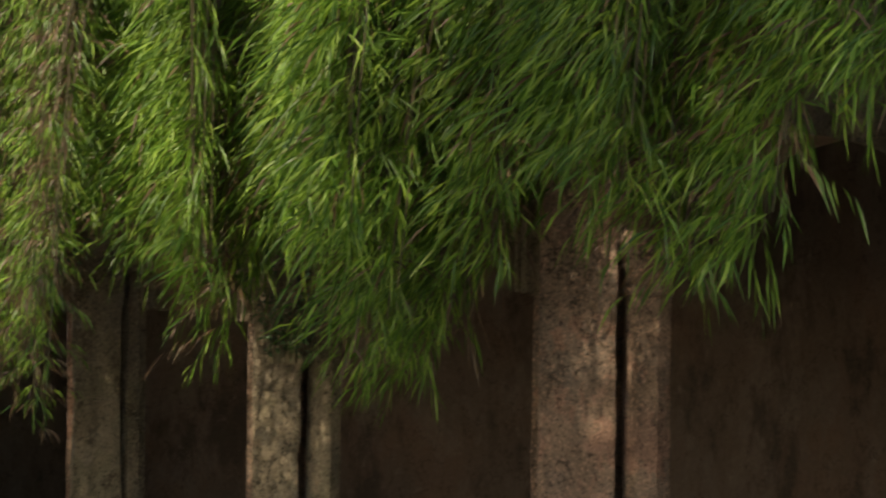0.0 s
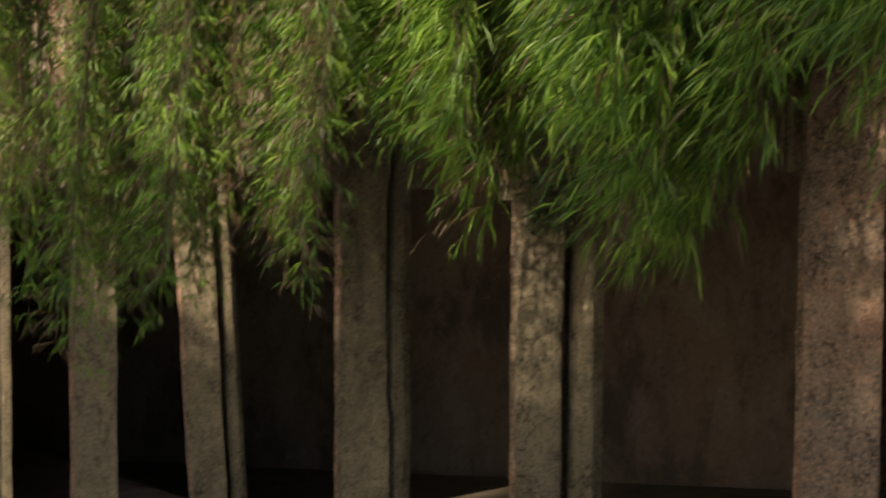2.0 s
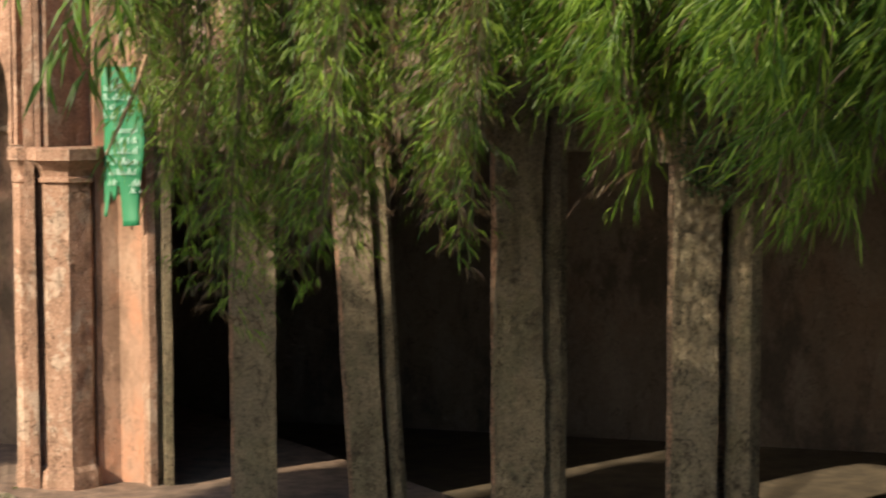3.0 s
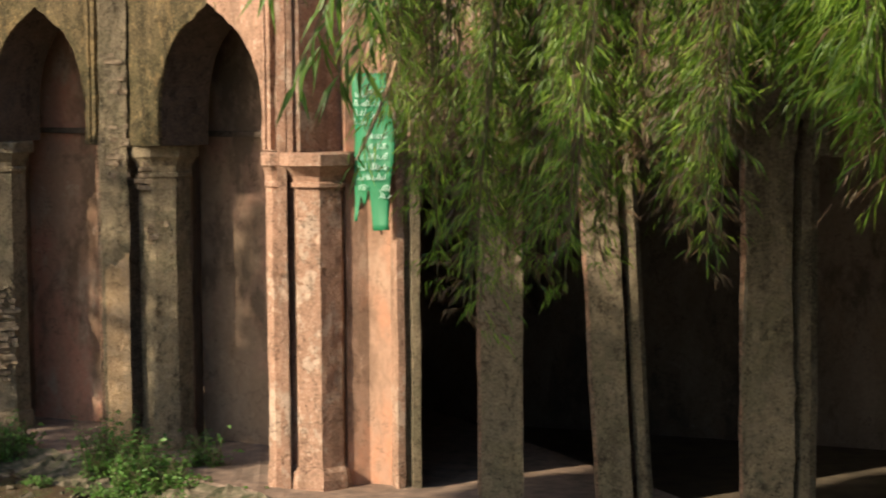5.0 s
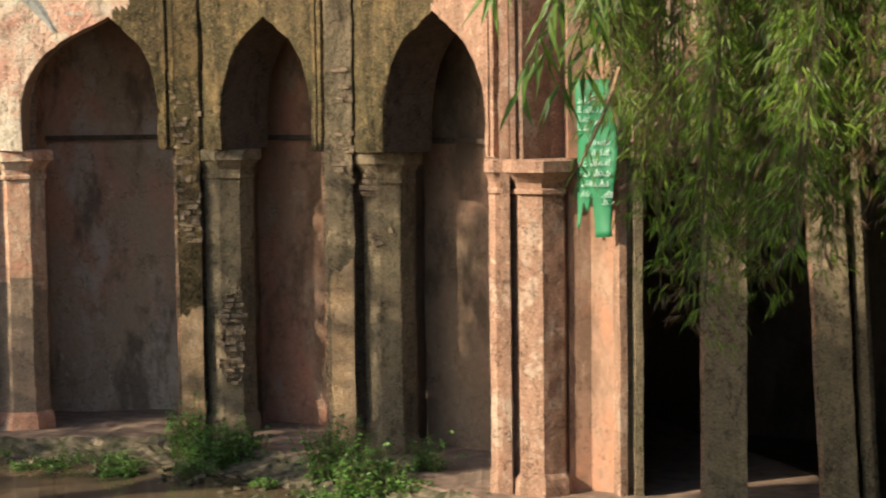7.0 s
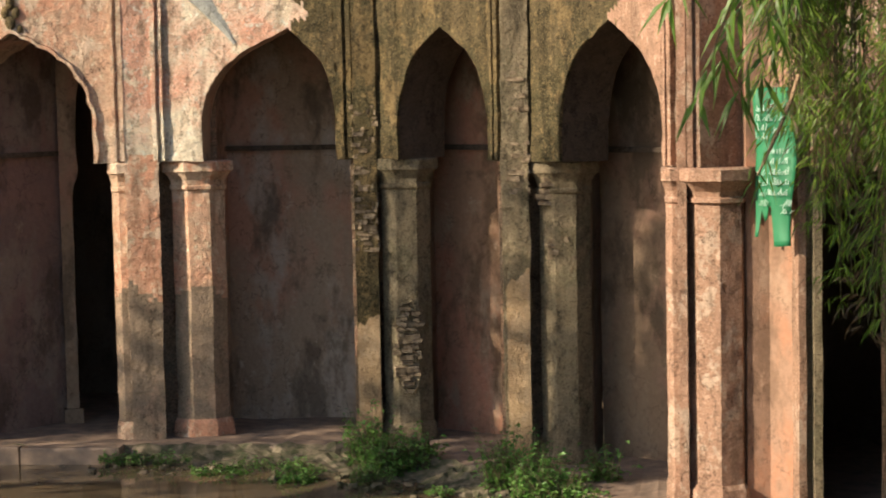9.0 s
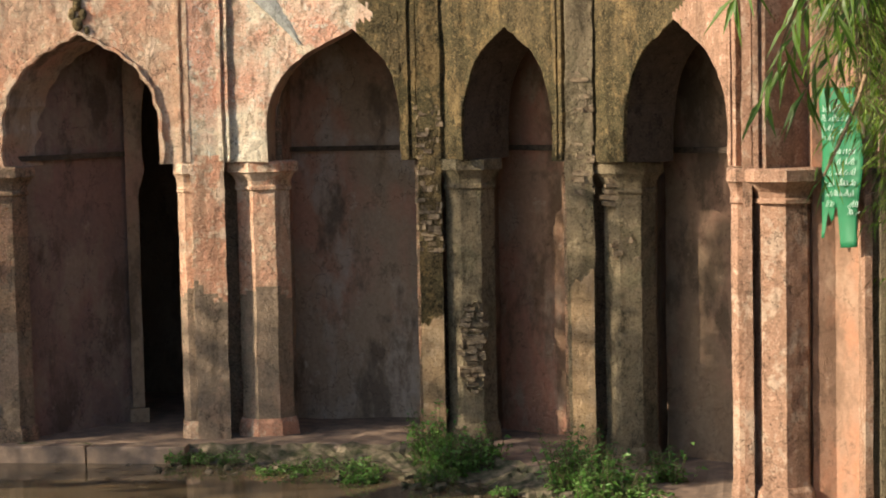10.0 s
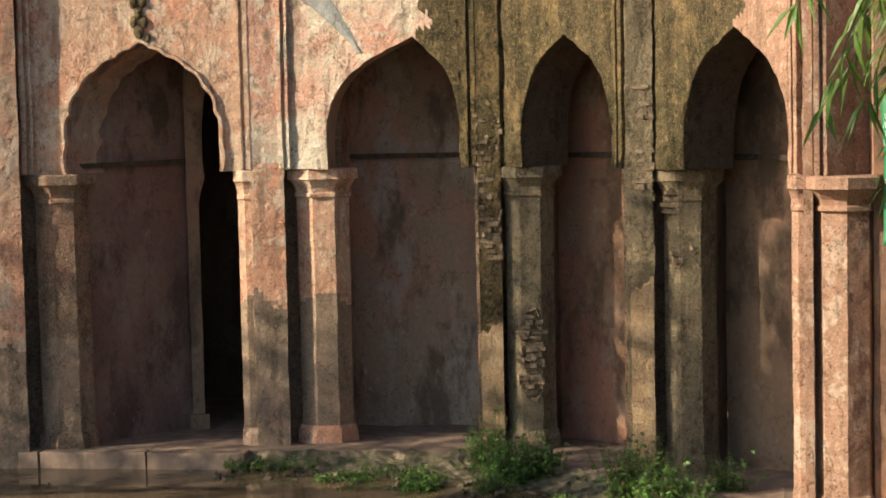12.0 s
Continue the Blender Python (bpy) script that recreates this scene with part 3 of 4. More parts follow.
def platform():
    bm = bmesh.new()
    pts = []
    for (x0, y0), (x1, y1) in zip(EDGE, EDGE[1:]):
        for k in range(12):
            s = k / 12
            pts.append(Vector((x0 + (x1 - x0) * s, y0 + (y1 - y0) * s, 0)))
    pts.append(Vector((*EDGE[-1], 0)))
    back = []
    for p in pts:  # a deep floor behind the first bays, a narrow ledge under the others
        s = max(0.0, min(1.0, (p.x - 0.3) / 0.5))
        back.append(Vector((p.x, 15.4, 0)).lerp(p + Vector((1.5, 0.53, 0)), s))
    rows = []
    for p, q in zip(pts, back):
        r = ruffle(p * 2, 0.06)
        row = [bm.verts.new(p + Vector((r.x - 0.05, r.y - 0.05, -0.33))), bm.verts.new(p + Vector((r.x, r.y, -0.02 + r.z * 0.3)))]
        for s in (0.02, 0.06, 0.12, 0.2, 0.4, 1.0):
            c = p.lerp(q, s)
            row.append(bm.verts.new(c + Vector((0, 0, ruffle(c, 0.025).z))))
        row.append(bm.verts.new(q + Vector((0, 0, -0.33))))
        rows.append(row)
    for a, b in zip(rows, rows[1:]):
        for i in range(8):
            bm.faces.new((a[i], b[i], b[i + 1], a[i + 1]))
    return tagged(part("floor", bm, STONE), "worn reddish stone platform under the arcade", "floor", kind="structure")


platform()


def bank():
    """Rough, mossy slope of broken masonry from the platform's edge down to the water."""
    bm = bmesh.new()
    rows = []
    for k in range(len(EDGE) - 1):
        for q in range(14):
            s = q / 14
            a = Vector((*EDGE[k], 0)).lerp(Vector((*EDGE[k + 1], 0)), s)
            b = Vector((*SHORE[k], 0)).lerp(Vector((*SHORE[k + 1], 0)), s)
            row = []
            for i in range(15):
                w = i / 14
                p = a.lerp(b, w * 1.08 - 0.02)
                p.z = 0.008 - 0.19 * (w ** 0.75)
                row.append(bm.verts.new(p + ruffle(p * 2.2, 0.055)))
            rows.append(row)
    for a, b in zip(rows, rows[1:]):
        for i in range(14):
            bm.faces.new((a[i], a[i + 1], b[i + 1], b[i]))
    return tagged(part("bank", bm, RUBBLE), "mossy broken masonry bank between platform and water", "bank", kind="structure")


bank()


def smear():
    """A run of grey cement daubed over the pale plaster."""
    bm = bmesh.new()
    prev = None
    for i in range(13):
        s = i / 12
        f = local(-13.75 + 1.6 * s ** 0.8, 13.715 - 0.075 * s ** 0.8)
        z, w = 3.1 - 0.45 * s, 0.17 - 0.145 * s
        row = []
        for k, v in ((-1, 0.05), (-0.8, -0.012), (0, -0.02), (0.8, -0.012), (1, 0.05)):
            p = f(k * w * 0.5, v, z + k * w * 0.35)
            row.append(bm.verts.new(p + ruffle(p * 2, 0.012)))
        if prev:
            for k in range(4):
                bm.faces.new((prev[k], prev[k + 1], row[k + 1], row[k]))
        prev = row
    return tagged(part("cement_smear", bm, GREY), "smear of grey cement daubed on pale plaster", "plaster")


GREY = plaster("grey_cement", (0.42, 0.42, 0.38), (0.36, 0.36, 0.32), (0.22, 0.21, 0.18), 0.4, None, 0.5, 0.3, 0.4)
smear()

# ---------------------------------------------------------------- stones, kerb, bricks


def lump(seed, sx, sy, sz):
    bm = bmesh.new()
    bmesh.ops.create_icosphere(bm, subdivisions=2, radius=1.0)
    for v in bm.verts:
        n = v.co.normalized()
        q = Vector((max(-0.62, min(0.62, n.x)), max(-0.62, min(0.62, n.y)), max(-0.5, min(0.5, n.z)))) + ruffle(n * 0.6 + Vector((seed * 7.3, 0, 0)), 0.55)
        v.co = Vector((q.x * sx, q.y * sy, q.z * sz))
    me = bpy.data.meshes.new("stone")
    bm.to_mesh(me)
    bm.free()
    me.materials.append(RUBBLE)
    return me


LUMPS = [lump(i, *s) for i, s in enumerate([(0.12, 0.09, 0.07), (0.09, 0.08, 0.06), (0.16, 0.10, 0.08), (0.07, 0.06, 0.05), (0.05, 0.05, 0.04), (0.13, 0.12, 0.05)])]


def along(path, s):
    """The place at share s of a broken line."""
    pts = [Vector((x, y, 0)) for x, y in path]
    lens = [(b - a).length for a, b in zip(pts, pts[1:])]
    d = s * sum(lens)
    for a, b, ln in zip(pts, pts[1:], lens):
        if d <= ln:
            return a.lerp(b, d / ln)
        d -= ln
    return pts[-1]


def rubble_edge():
    rng = random.Random(5)
    ob = thing("rubble_edge", "mossy broken rubble along the platform's edge at the water", "rubble")
    for i in range(280):
        p = along([(-3.9, 12.98), (-2.9, 12.85), (-2.15, 12.55), (-1.6, 12.2), (-0.95, 11.6), (-0.3, 10.8), (0.2, 10.2)], rng.random())
        st = new("stone", rng.choice(LUMPS))
        st.parent = ob
        k = rng.random()
        out = Vector((-0.55, -0.85, 0)) * rng.uniform(-0.35, 0.35)
        sc = rng.uniform(0.14, 0.5)
        st.location = p + out + Vector((0, 0, -0.08 - 0.05 * k))
        st.rotation_euler = (rng.uniform(-0.3, 0.3), rng.uniform(-0.3, 0.3), rng.uniform(0, 6.3))
        st.scale = (sc, sc, sc)


rubble_edge()


def kerb():
    rng = random.Random(3)
    ob = thing("kerb", "thin worn stone kerb slabs along the water", "kerb")
    x = -7.4
    while x < -3.75:
        w = rng.uniform(0.35, 0.75)
        y = 12.90 + rng.uniform(-0.015, 0.015)
        o = sampled([(x, y + 0.16), (x, y), (x + w - 0.015, y), (x + w - 0.015, y + 0.16)], 0.06)
        part("slab", prism(bmesh.new(), o, [(-0.25, 1), (-0.05, 1.0), (0.0, 1.0), (0.012, 0.985)], lambda u, v, z: Vector((u, v, z)), 0.014), STONE, ob)
        x += w


kerb()


def brick_mesh(seed, w, d, h):
    bm = bmesh.new()
    bmesh.ops.create_cube(bm, size=1.0)
    bmesh.ops.subdivide_edges(bm, edges=bm.edges[:], cuts=1, use_grid_fill=True)
    for v in bm.verts:
        q = v.co * 2
        r = ruffle(q * 0.7 + Vector((seed * 5.1, 0, 0)), 0.34)
        v.co = Vector(((q.x * (0.93 if abs(q.z) > 0.9 else 1) + r.x) * w / 2, (q.y + r.y * 1.3) * d / 2, (q.z + r.z) * h / 2))
    me = bpy.data.meshes.new("brick")
    bm.to_mesh(me)
    bm.free()
    me.materials.append(BRICK)
    return me


BRICKS = [brick_mesh(i, w, 0.10, h) for i, (w, h) in enumerate([(0.15, 0.030), (0.11, 0.026), (0.17, 0.033), (0.08, 0.028), (0.13, 0.036)])]


def brickwork(label, az, d, u0, u1, z0, z1, seed, proud=0.0, group="patches of bare brick", oval=False):
    """Bare thin bricks where the plaster has fallen, in rough courses on a pier's face."""
    rng = random.Random(seed)
    ob = thing("bare_brickwork", label, "brickwork", group=group)
    f, a = local(az, d), radians(az)
    z = z0
    while z < z1:
        u = u0 + rng.uniform(-0.02, 0.02)
        end = u1 + rng.uniform(-0.02, 0.015)
        while u < end - 0.03:
            w = min(rng.choice((0.05, 0.07, 0.10, 0.13)), end - u)
            if (oval and ((u + w / 2 - (u0 + u1) / 2) / (u1 - u0) * 2) ** 2 + ((z - (z0 + z1) / 2) / (z1 - z0) * 2) ** 2 > 1.05) or (not oval and rng.random() < 0.12):
                u += w
                continue
            b = new("brick", rng.choice(BRICKS))
            b.parent = ob
            b.location = f(u + w / 2, 0.060 - proud - rng.uniform(0.0, 0.020), z + rng.uniform(-0.005, 0.005))
            b.rotation_euler = (rng.uniform(-0.14, 0.14), rng.uniform(-0.10, 0.10), -a + rng.uniform(-0.18, 0.18))
            b.scale = (w / 0.14, 1, rng.uniform(0.85, 1.05))
            u += w + 0.008
        z += 0.036
    return ob


brickwork("bare thin bricks showing on a pier's upper face", -8.93, 13.4, 0.0, 0.15, 1.28, 2.3, 1)
brickwork("oval patch of bare broken brick on a column shaft", -8.93, 13.4, 0.255, 0.42, 0.34, 0.90, 2, proud=0.045, oval=True)
brickwork("ragged broken brick on a crumbling pier", -4.78, 12.45, 0.06, 0.17, 1.62, 2.52, 3)
brickwork("crumbled brick stump over a broken column head", -4.78, 12.45, 0.23, 0.42, 1.62, 2.15, 4, proud=0.015)
brickwork("broken brick ends under a lost capital", -4.78, 12.45, 0.27, 0.45, 1.28, 1.42, 6, proud=0.02)


def patch_rim(parent, az, d, u, z, ru, rz, seed):
    """The broken, raised lip of plaster round a lost patch."""
    f, bm, rows = local(az, d), bmesh.new(), []
    for k in range(48):
        q = 2 * math.pi * k / 48
        g = 1 + 0.16 * noise.noise(Vector((math.cos(q) * 2.2, math.sin(q) * 2.2, seed)))
        row = []
        for out, v in ((0.0, 0.05), (0.004, 0.012), (0.014, 0.006), (0.030, 0.05)):
            side = 0.09 * max(0.0, abs(math.cos(q)) - 0.45) * (1 if v < 0.04 else 0.4)
            p = f(u + math.cos(q) * (ru * g + out), v + side, z + math.sin(q) * (rz * g + out))
            row.append(bm.verts.new(p + ruffle(p, 0.008)))
        rows.append(row)
    for a, b in zip(rows, rows[1:] + rows[:1]):
        for j in range(3):
            bm.faces.new((a[j], b[j], b[j + 1], a[j + 1]))
    part("patch_rim", bm, DUN, parent, "broken plaster lip round bare brick")


patch_rim(pier_cracked, -8.93, 13.35, 0.338, 0.62, 0.085, 0.29, 3)


def plaster_skin(parent, az, d, u0, u1, z0, z1, material, label, seed):
    """A remaining sheet of plaster with a ragged upper edge, standing proud of the pier."""
    rng = random.Random(seed)
    f = local(az, d)
    bm = bmesh.new()
    n, k = 10, 30
    front = []
    for i in range(n + 1):
        u = u0 + (u1 - u0) * i / n
        top = z1 + 0.09 * (i / n) + 0.05 * noise.noise(Vector((u * 30, seed, 0)))
        col = []
        for j in range(k + 1):
            p = f(u, -0.018, z0 + (top - z0) * j / k)
            col.append(bm.verts.new(p + ruffle(p, 0.010)))
        col.append(bm.verts.new(f(u, 0.03, top)))
        front.append(col)
    for a, b in zip(front, front[1:]):
        for j in range(k + 1):
            bm.faces.new((a[j], b[j], b[j + 1], a[j + 1]))
    for col, s in ((front[0], -1), (front[-1], 1)):
        back = [bm.verts.new(v.co + (f(0, 0.045, 0) - f(0, 0, 0))) for v in col[:-1]]
        for j in range(k):
            bm.faces.new((col[j], col[j + 1], back[j + 1], back[j]) if s < 0 else (col[j + 1], col[j], back[j], back[j + 1]))
    return part("plaster_patch", bm, material, parent, label)


TAN = plaster("tan_lime_plaster", (0.46, 0.32, 0.18), (0.40, 0.27, 0.16), (0.22, 0.16, 0.09), 0.4, (0.50, 0.36, 0.22))
plaster_skin(pier_cracked, -8.93, 13.4, 0.0, 0.15, 0.02, 0.76, TAN, "cracked tan plaster sheet on a pier's lower face", 1)
plaster_skin(pier_crumbling, -4.78, 12.45, 0.02, 0.16, 0.05, 1.12, TAN, "remaining tan plaster sheet on a crumbling pier", 2)


# ---------------------------------------------------------------- banner


def banner():
    a, b = Vector((0.46, 11.19, 0)), Vector((0.655, 11.07, 0))
    ru = (b - a).normalized()
    rv = Vector((-ru.y, ru.x, 0))
    ln = (b - a).length
    ob = thing("banner", "torn green cloth banner with white writing hung on a pink wall", "banner")
    bm = bmesh.new()
    n, k = 14, 24
    grid = []
    for i in range(n + 1):
        s = i / n
        low = 1.49 if s < 0.12 else (1.62 + 0.05 * math.sin(s * 20) if s < 0.5 else 1.43 + 0.02 * s)
        col = []
        for j in range(k + 1):
            z = low + (2.30 - low) * j / k
            sway = 0.012 * math.sin(s * 7 + z * 6) + 0.008 * math.sin(z * 15)
            edge = -0.02 * math.sin(z * 9) if i == n else 0
            p = a + ru * (s * ln + edge) - rv * (0.03 + sway)
            col.append(bm.verts.new((p.x, p.y, z)))
        grid.append(col)
    for c, d in zip(grid, grid[1:]):
        for j in range(k):
            bm.faces.new((c[j], d[j], d[j + 1], c[j + 1]))
    cl = part("cloth", bm, BANNER, ob, smooth=True)
    md = cl.modifiers.new("thickness", "SOLIDIFY")
    md.thickness = 0.003
    rng = random.Random(8)
    for s0, s1, z0, z1, rows in ((0.08, 0.40, 2.02, 2.22, 8), (0.42, 0.90, 1.72, 2.00, 11), (0.10, 0.34, 1.66, 1.88, 8), (0.70, 0.95, 1.62, 1.70, 4), (0.45, 0.8, 2.05, 2.26, 7)):
        for r in range(rows // 2):
            z = z0 + (z1 - z0) * r / (rows // 2)
            u = s0 + rng.uniform(0, 0.05)
            while u < s1:
                h = rng.uniform(0.018, 0.040)
                lean = rng.uniform(-0.05, 0.11)
                bm = bmesh.new()
                vs = []
                for q, dz in ((u, 0), (u + 0.020, 0.002), (u + 0.022 + lean, h), (u + 0.008 + lean, h)):
                    for dep in (0.048, 0.050):
                        sway = 0.012 * math.sin(q * 7 + (z + dz) * 6) + 0.008 * math.sin((z + dz) * 15)
                        p = a + ru * (q * ln) - rv * (dep + sway)
                        vs.append(bm.verts.new((p.x, p.y, z + dz)))
                bm.faces.new(vs[1::2])
                bm.faces.new(vs[0::2][::-1])
                part("writing_bar", bm, WHITE, ob)
                u += rng.uniform(0.035, 0.075)
    return ob


banner()

# ---------------------------------------------------------------- leaves and bamboo


def blade(verts, faces, p, way, side, length, width, bend=0.15):
    """One narrow leaf with a folded midrib, drooping at its tip."""
    i = len(verts)
    up = side.cross(way)
    m, t = p + way * length * 0.4 + up * length * 0.03, p + way * length - Vector((0, 0, bend * length))
    verts += [p, m + side * width * 0.5 + up * width * 0.2, m, m - side * width * 0.5 + up * width * 0.2, t]
    faces += [(i, i + 2, i + 1), (i, i + 3, i + 2), (i + 1, i + 2, i + 4), (i + 2, i + 3, i + 4)]


def leaf_mesh(name, verts, faces, material, parent, label=""):
    me = bpy.data.meshes.new(name)
    me.from_pydata(verts, [], faces)
    me.materials.append(material)
    ob = new(name, me)
    ob.parent = parent
    ob["kind"] = "stuff"
    if label:
        ob["label"] = label
    return ob


def tube(bm, pts, radii, sides=6):
    prev = None
    for i, (p, r) in enumerate(zip(pts, radii)):
        d = (pts[min(i + 1, len(pts) - 1)] - pts[max(i - 1, 0)]).normalized()
        x = d.orthogonal().normalized()
        y = d.cross(x)
        row = [bm.verts.new(p + (x * math.cos(k * 2 * math.pi / sides) + y * math.sin(k * 2 * math.pi / sides)) * r) for k in range(sides)]
        if prev:
            # keep the rings from twisting
            s = min(range(sides), key=lambda q: (row[q].co - prev[0].co - (p - pp)).length)
            row = row[s:] + row[:s]
            for k in range(sides):
                bm.faces.new((prev[k], prev[(k + 1) % sides], row[(k + 1) % sides], row[k]))
        prev, pp = row, p


# how low the curtain of bamboo hangs: bearing, degrees under (-) or over the eye, share of full density
HEM = [(2.0, 0.8, 0.8), (2.6, -0.4, 1), (3.6, -2.2, 1), (4.4, -6.5, 0.8), (5.5, -8.2, 0.9), (6.6, -6.3, 0.7), (8.6, -7.0, 0.8), (9.6, -5.6, 0.7), (10.7, -3.2, 0.6),
       (11.6, -5.2, 0.8), (12.6, -6.4, 0.6), (13.3, -1.0, 0.6), (14.3, -1.4, 0.8), (16.5, -2.8, 1), (17.4, -4.4, 1), (18.4, -3.6, 1), (19.6, -1.9, 1), (20.8, -2.8, 1),
       (21.7, -6.6, 1), (23.8, -5.4, 1), (25.0, -3.5, 0.9), (26.2, -0.9, 1), (28.8, -1.1, 1), (30.0, -3.2, 1), (32.6, -3.2, 1), (33.5, 0.5, 0.8), (35.0, 1.8, 0.8), (38.0, 2.0, 0.8)]


# the hanging tassels: bearing, fullness, half width in degrees
TASSELS = [(2.5, 0.5, 0.25), (3.2, 0.9, 0.28), (4.0, 0.9, 0.26), (4.9, 0.45, 0.3), (5.7, 0.7, 0.26), (6.5, 1.1, 0.24), (7.5, 1.1, 0.24), (8.3, 1.1, 0.26), (9.3, 0.9, 0.2), (10.1, 0.3, 0.2),
           (11.3, 0.9, 0.2), (12.1, 0.7, 0.18), (12.7, 0.3, 0.15), (14.1, 1.0, 0.24), (14.9, 1.1, 0.26), (15.8, 1.1, 0.26), (16.5, 0.6, 0.2), (17.7, 0.8, 0.26), (18.6, 0.9, 0.28), (19.6, 0.8, 0.28),
           (20.6, 0.8, 0.28), (21.6, 1.0, 0.3), (22.5, 1.1, 0.3), (23.5, 0.9, 0.3), (25.0, 0.3, 0.25), (26.3, 0.8, 0.33), (27.4, 0.8, 0.33), (28.5, 0.8, 0.33), (29.6, 0.8, 0.33), (30.7, 0.9, 0.35), (32.0, 0.9, 0.35),
           (33.2, 0.6, 0.3), (34.6, 0.5, 0.4), (36.0, 0.5, 0.4), (37.2, 0.5, 0.4)]


def hem(az):
    for (a0, e0, k0), (a1, e1, k1) in zip(HEM, HEM[1:]):
        if a0 <= az <= a1:
            s = (az - a0) / (a1 - a0)
            return e0 + (e1 - e0) * s, k0 + (k1 - k0) * s
    return HEM[-1][1], HEM[-1][2]


def reach(az):
    """How far out the curtain hangs at a bearing."""
    return 7.6 - (az - 2) * 0.088


def bamboo(name, az0, az1, count, root, seed, label, dry=0.08, hung=()):
    rng = random.Random(seed)
    ob = thing("bamboo", label, "bamboo", at=root, group="overhanging bamboo")
    inv = Vector(root)
    lv, lf, dv, df = [], [], [], []
    tw = bmesh.new()
    starts = []
    if hung:
        tassels = [(h, rng.uniform(-1.2, 0.2), 0.25, 1.0, rng.gauss(0, 0.5), 0.12) for h in hung]
    else:
        tassels = [(c, rng.uniform(-0.4, 0.5), rng.uniform(-0.7, 0.5), k, rng.gauss(0.9, 0.8), w) for c, k, w in TASSELS if az0 <= c < az1]
    weights = [q[3] for q in tassels]
    for i in range(count):
        ta, te, td, tk, lean, wide = rng.choices(tassels, weights)[0]
        az = ta + rng.gauss(0, wide)
        e, k = hem(az)
        if rng.random() > k:
            continue
        d = reach(az) + td + rng.uniform(-0.15, 0.15)
        low = 2.35 + d * math.tan(radians(e + te)) + (0.10 if az < 13.2 else 0.17)
        q = rng.random() ** 1.3
        low = low + (3.3 - low) * q + rng.uniform(-0.03, 0.08)
        a_top = az + lean + rng.gauss(0.1, 0.35)
        top = spot(a_top, d + rng.uniform(-0.2, 0.2), 3.35 + rng.uniform(0, 0.3))
        end = spot(az, d, low)
        ln = (top - end).length
        out = (end - top)
        out.z = 0
        mid = top.lerp(end, 0.45) + out * 0.25
        pts = []
        m = max(4, int(ln / 0.09))
        for j in range(m + 1):
            s = j / m
            pts.append((top * (1 - s) + mid * s) * (1 - s) + (mid * (1 - s) + end * s) * s)
        starts.append(top)
        tube(tw, [p - inv for p in pts[::2] + [pts[-1]]], [0.006 - 0.0042 * j / (m // 2 + 1) for j in range(len(pts[::2]) + 1)], 3)
        isdry = rng.random() < dry
        swept = 0.15 if az < 13.2 else 0.9  # the near clump is combed to one side
        for j in range(1, m + 1):
            if pts[j].z > 3.25:
                continue
            for tw_i in range(2):
                ang = rng.uniform(0, 2 * math.pi)
                tdir = Vector((math.cos(ang) - swept, math.sin(ang) * 0.6, rng.uniform(-0.9, 0.1))).normalized()
                tl = rng.uniform(0.04, 0.15) if az < 13.2 else rng.uniform(0.06, 0.24)
                nl = rng.randint(6, 8)
                for c in range(nl):
                    base = pts[j] + tdir * tl * (c + 0.5) / nl
                    w = (tdir * rng.uniform(0.4, 1.1) + Vector((rng.gauss(0, 0.25), rng.gauss(0, 0.25), -rng.uniform(0.25, 1.0) * (1.0 if az < 13.2 else 0.7)))).normalized()
                    side = w.cross(Vector((rng.gauss(0, 1), rng.gauss(0, 1), rng.gauss(0, 0.4)))).normalized()
                    L = rng.uniform(0.03, 0.07) if az < 13.2 else rng.uniform(0.05, 0.12)
                    if isdry or rng.random() < 0.04:
                        blade(dv, df, base - inv, w, side, L, 0.0025 + L * 0.05)
                    else:
                        blade(lv, lf, base - inv, w, side, L, 0.0025 + L * 0.05)
    part("twig", tw, TWIG, ob)["kind"] = "stuff"
    leaf_mesh("foliage", lv, lf, BAMBOO_LEAF, ob)
    if dv:
        leaf_mesh("dry_foliage", dv, df, DRY_LEAF, ob, "brown dry bamboo leaves")
    # culms that rise from the root and lean over to carry the sprays
    starts = starts[::max(1, len(starts) // 12)]
    for k, st in enumerate(starts):
        foot = Vector((rng.uniform(-0.16, 0.16), rng.uniform(-0.16, 0.16), -0.1))
        tip = st - inv + Vector((0, 0, 0.05))
        hi = Vector((foot.x * 1.6, foot.y * 1.6, 4.9))
        pts = []
        for j in range(15):
            s = j / 14
            pts.append((foot * (1 - s) + hi * s) * (1 - s) + (hi * (1 - s) + tip * s) * s)
        bm = bmesh.new()
        full, rad = [], []
        for j, p in enumerate(pts):
            r = 0.020 * (1 - 0.75 * j / 14)
            for off, g in ((-0.004, 1.0), (0.0, 1.22), (0.004, 1.0)):
                full.append(p + Vector((0, 0, off)))
                rad.append(r * g)
        tube(bm, full, rad, 8)
        part("culm", bm, CULM, ob, smooth=True)
    return ob


bamboo("bamboo", 13.3, 37.5, 900, (2.95, 1.95, -0.1), 11, "large green bamboo clump with arching culms and hanging sprays")
bamboo("bamboo", 2.4, 13.3, 760, (3.3, 1.75, -0.1), 12, "feathery green bamboo hanging in front of ruined piers", dry=0.16)
bamboo("bamboo", 3.0, 30.0, 110, (3.1, 1.6, -0.1), 13, "dry brown bamboo sprays hanging among green ones", dry=0.85, hung=(7.1, 8.9, 10.2, 10.6, 11.8, 12.5, 13.4, 16.9, 17.3, 24.4, 24.9, 25.4))


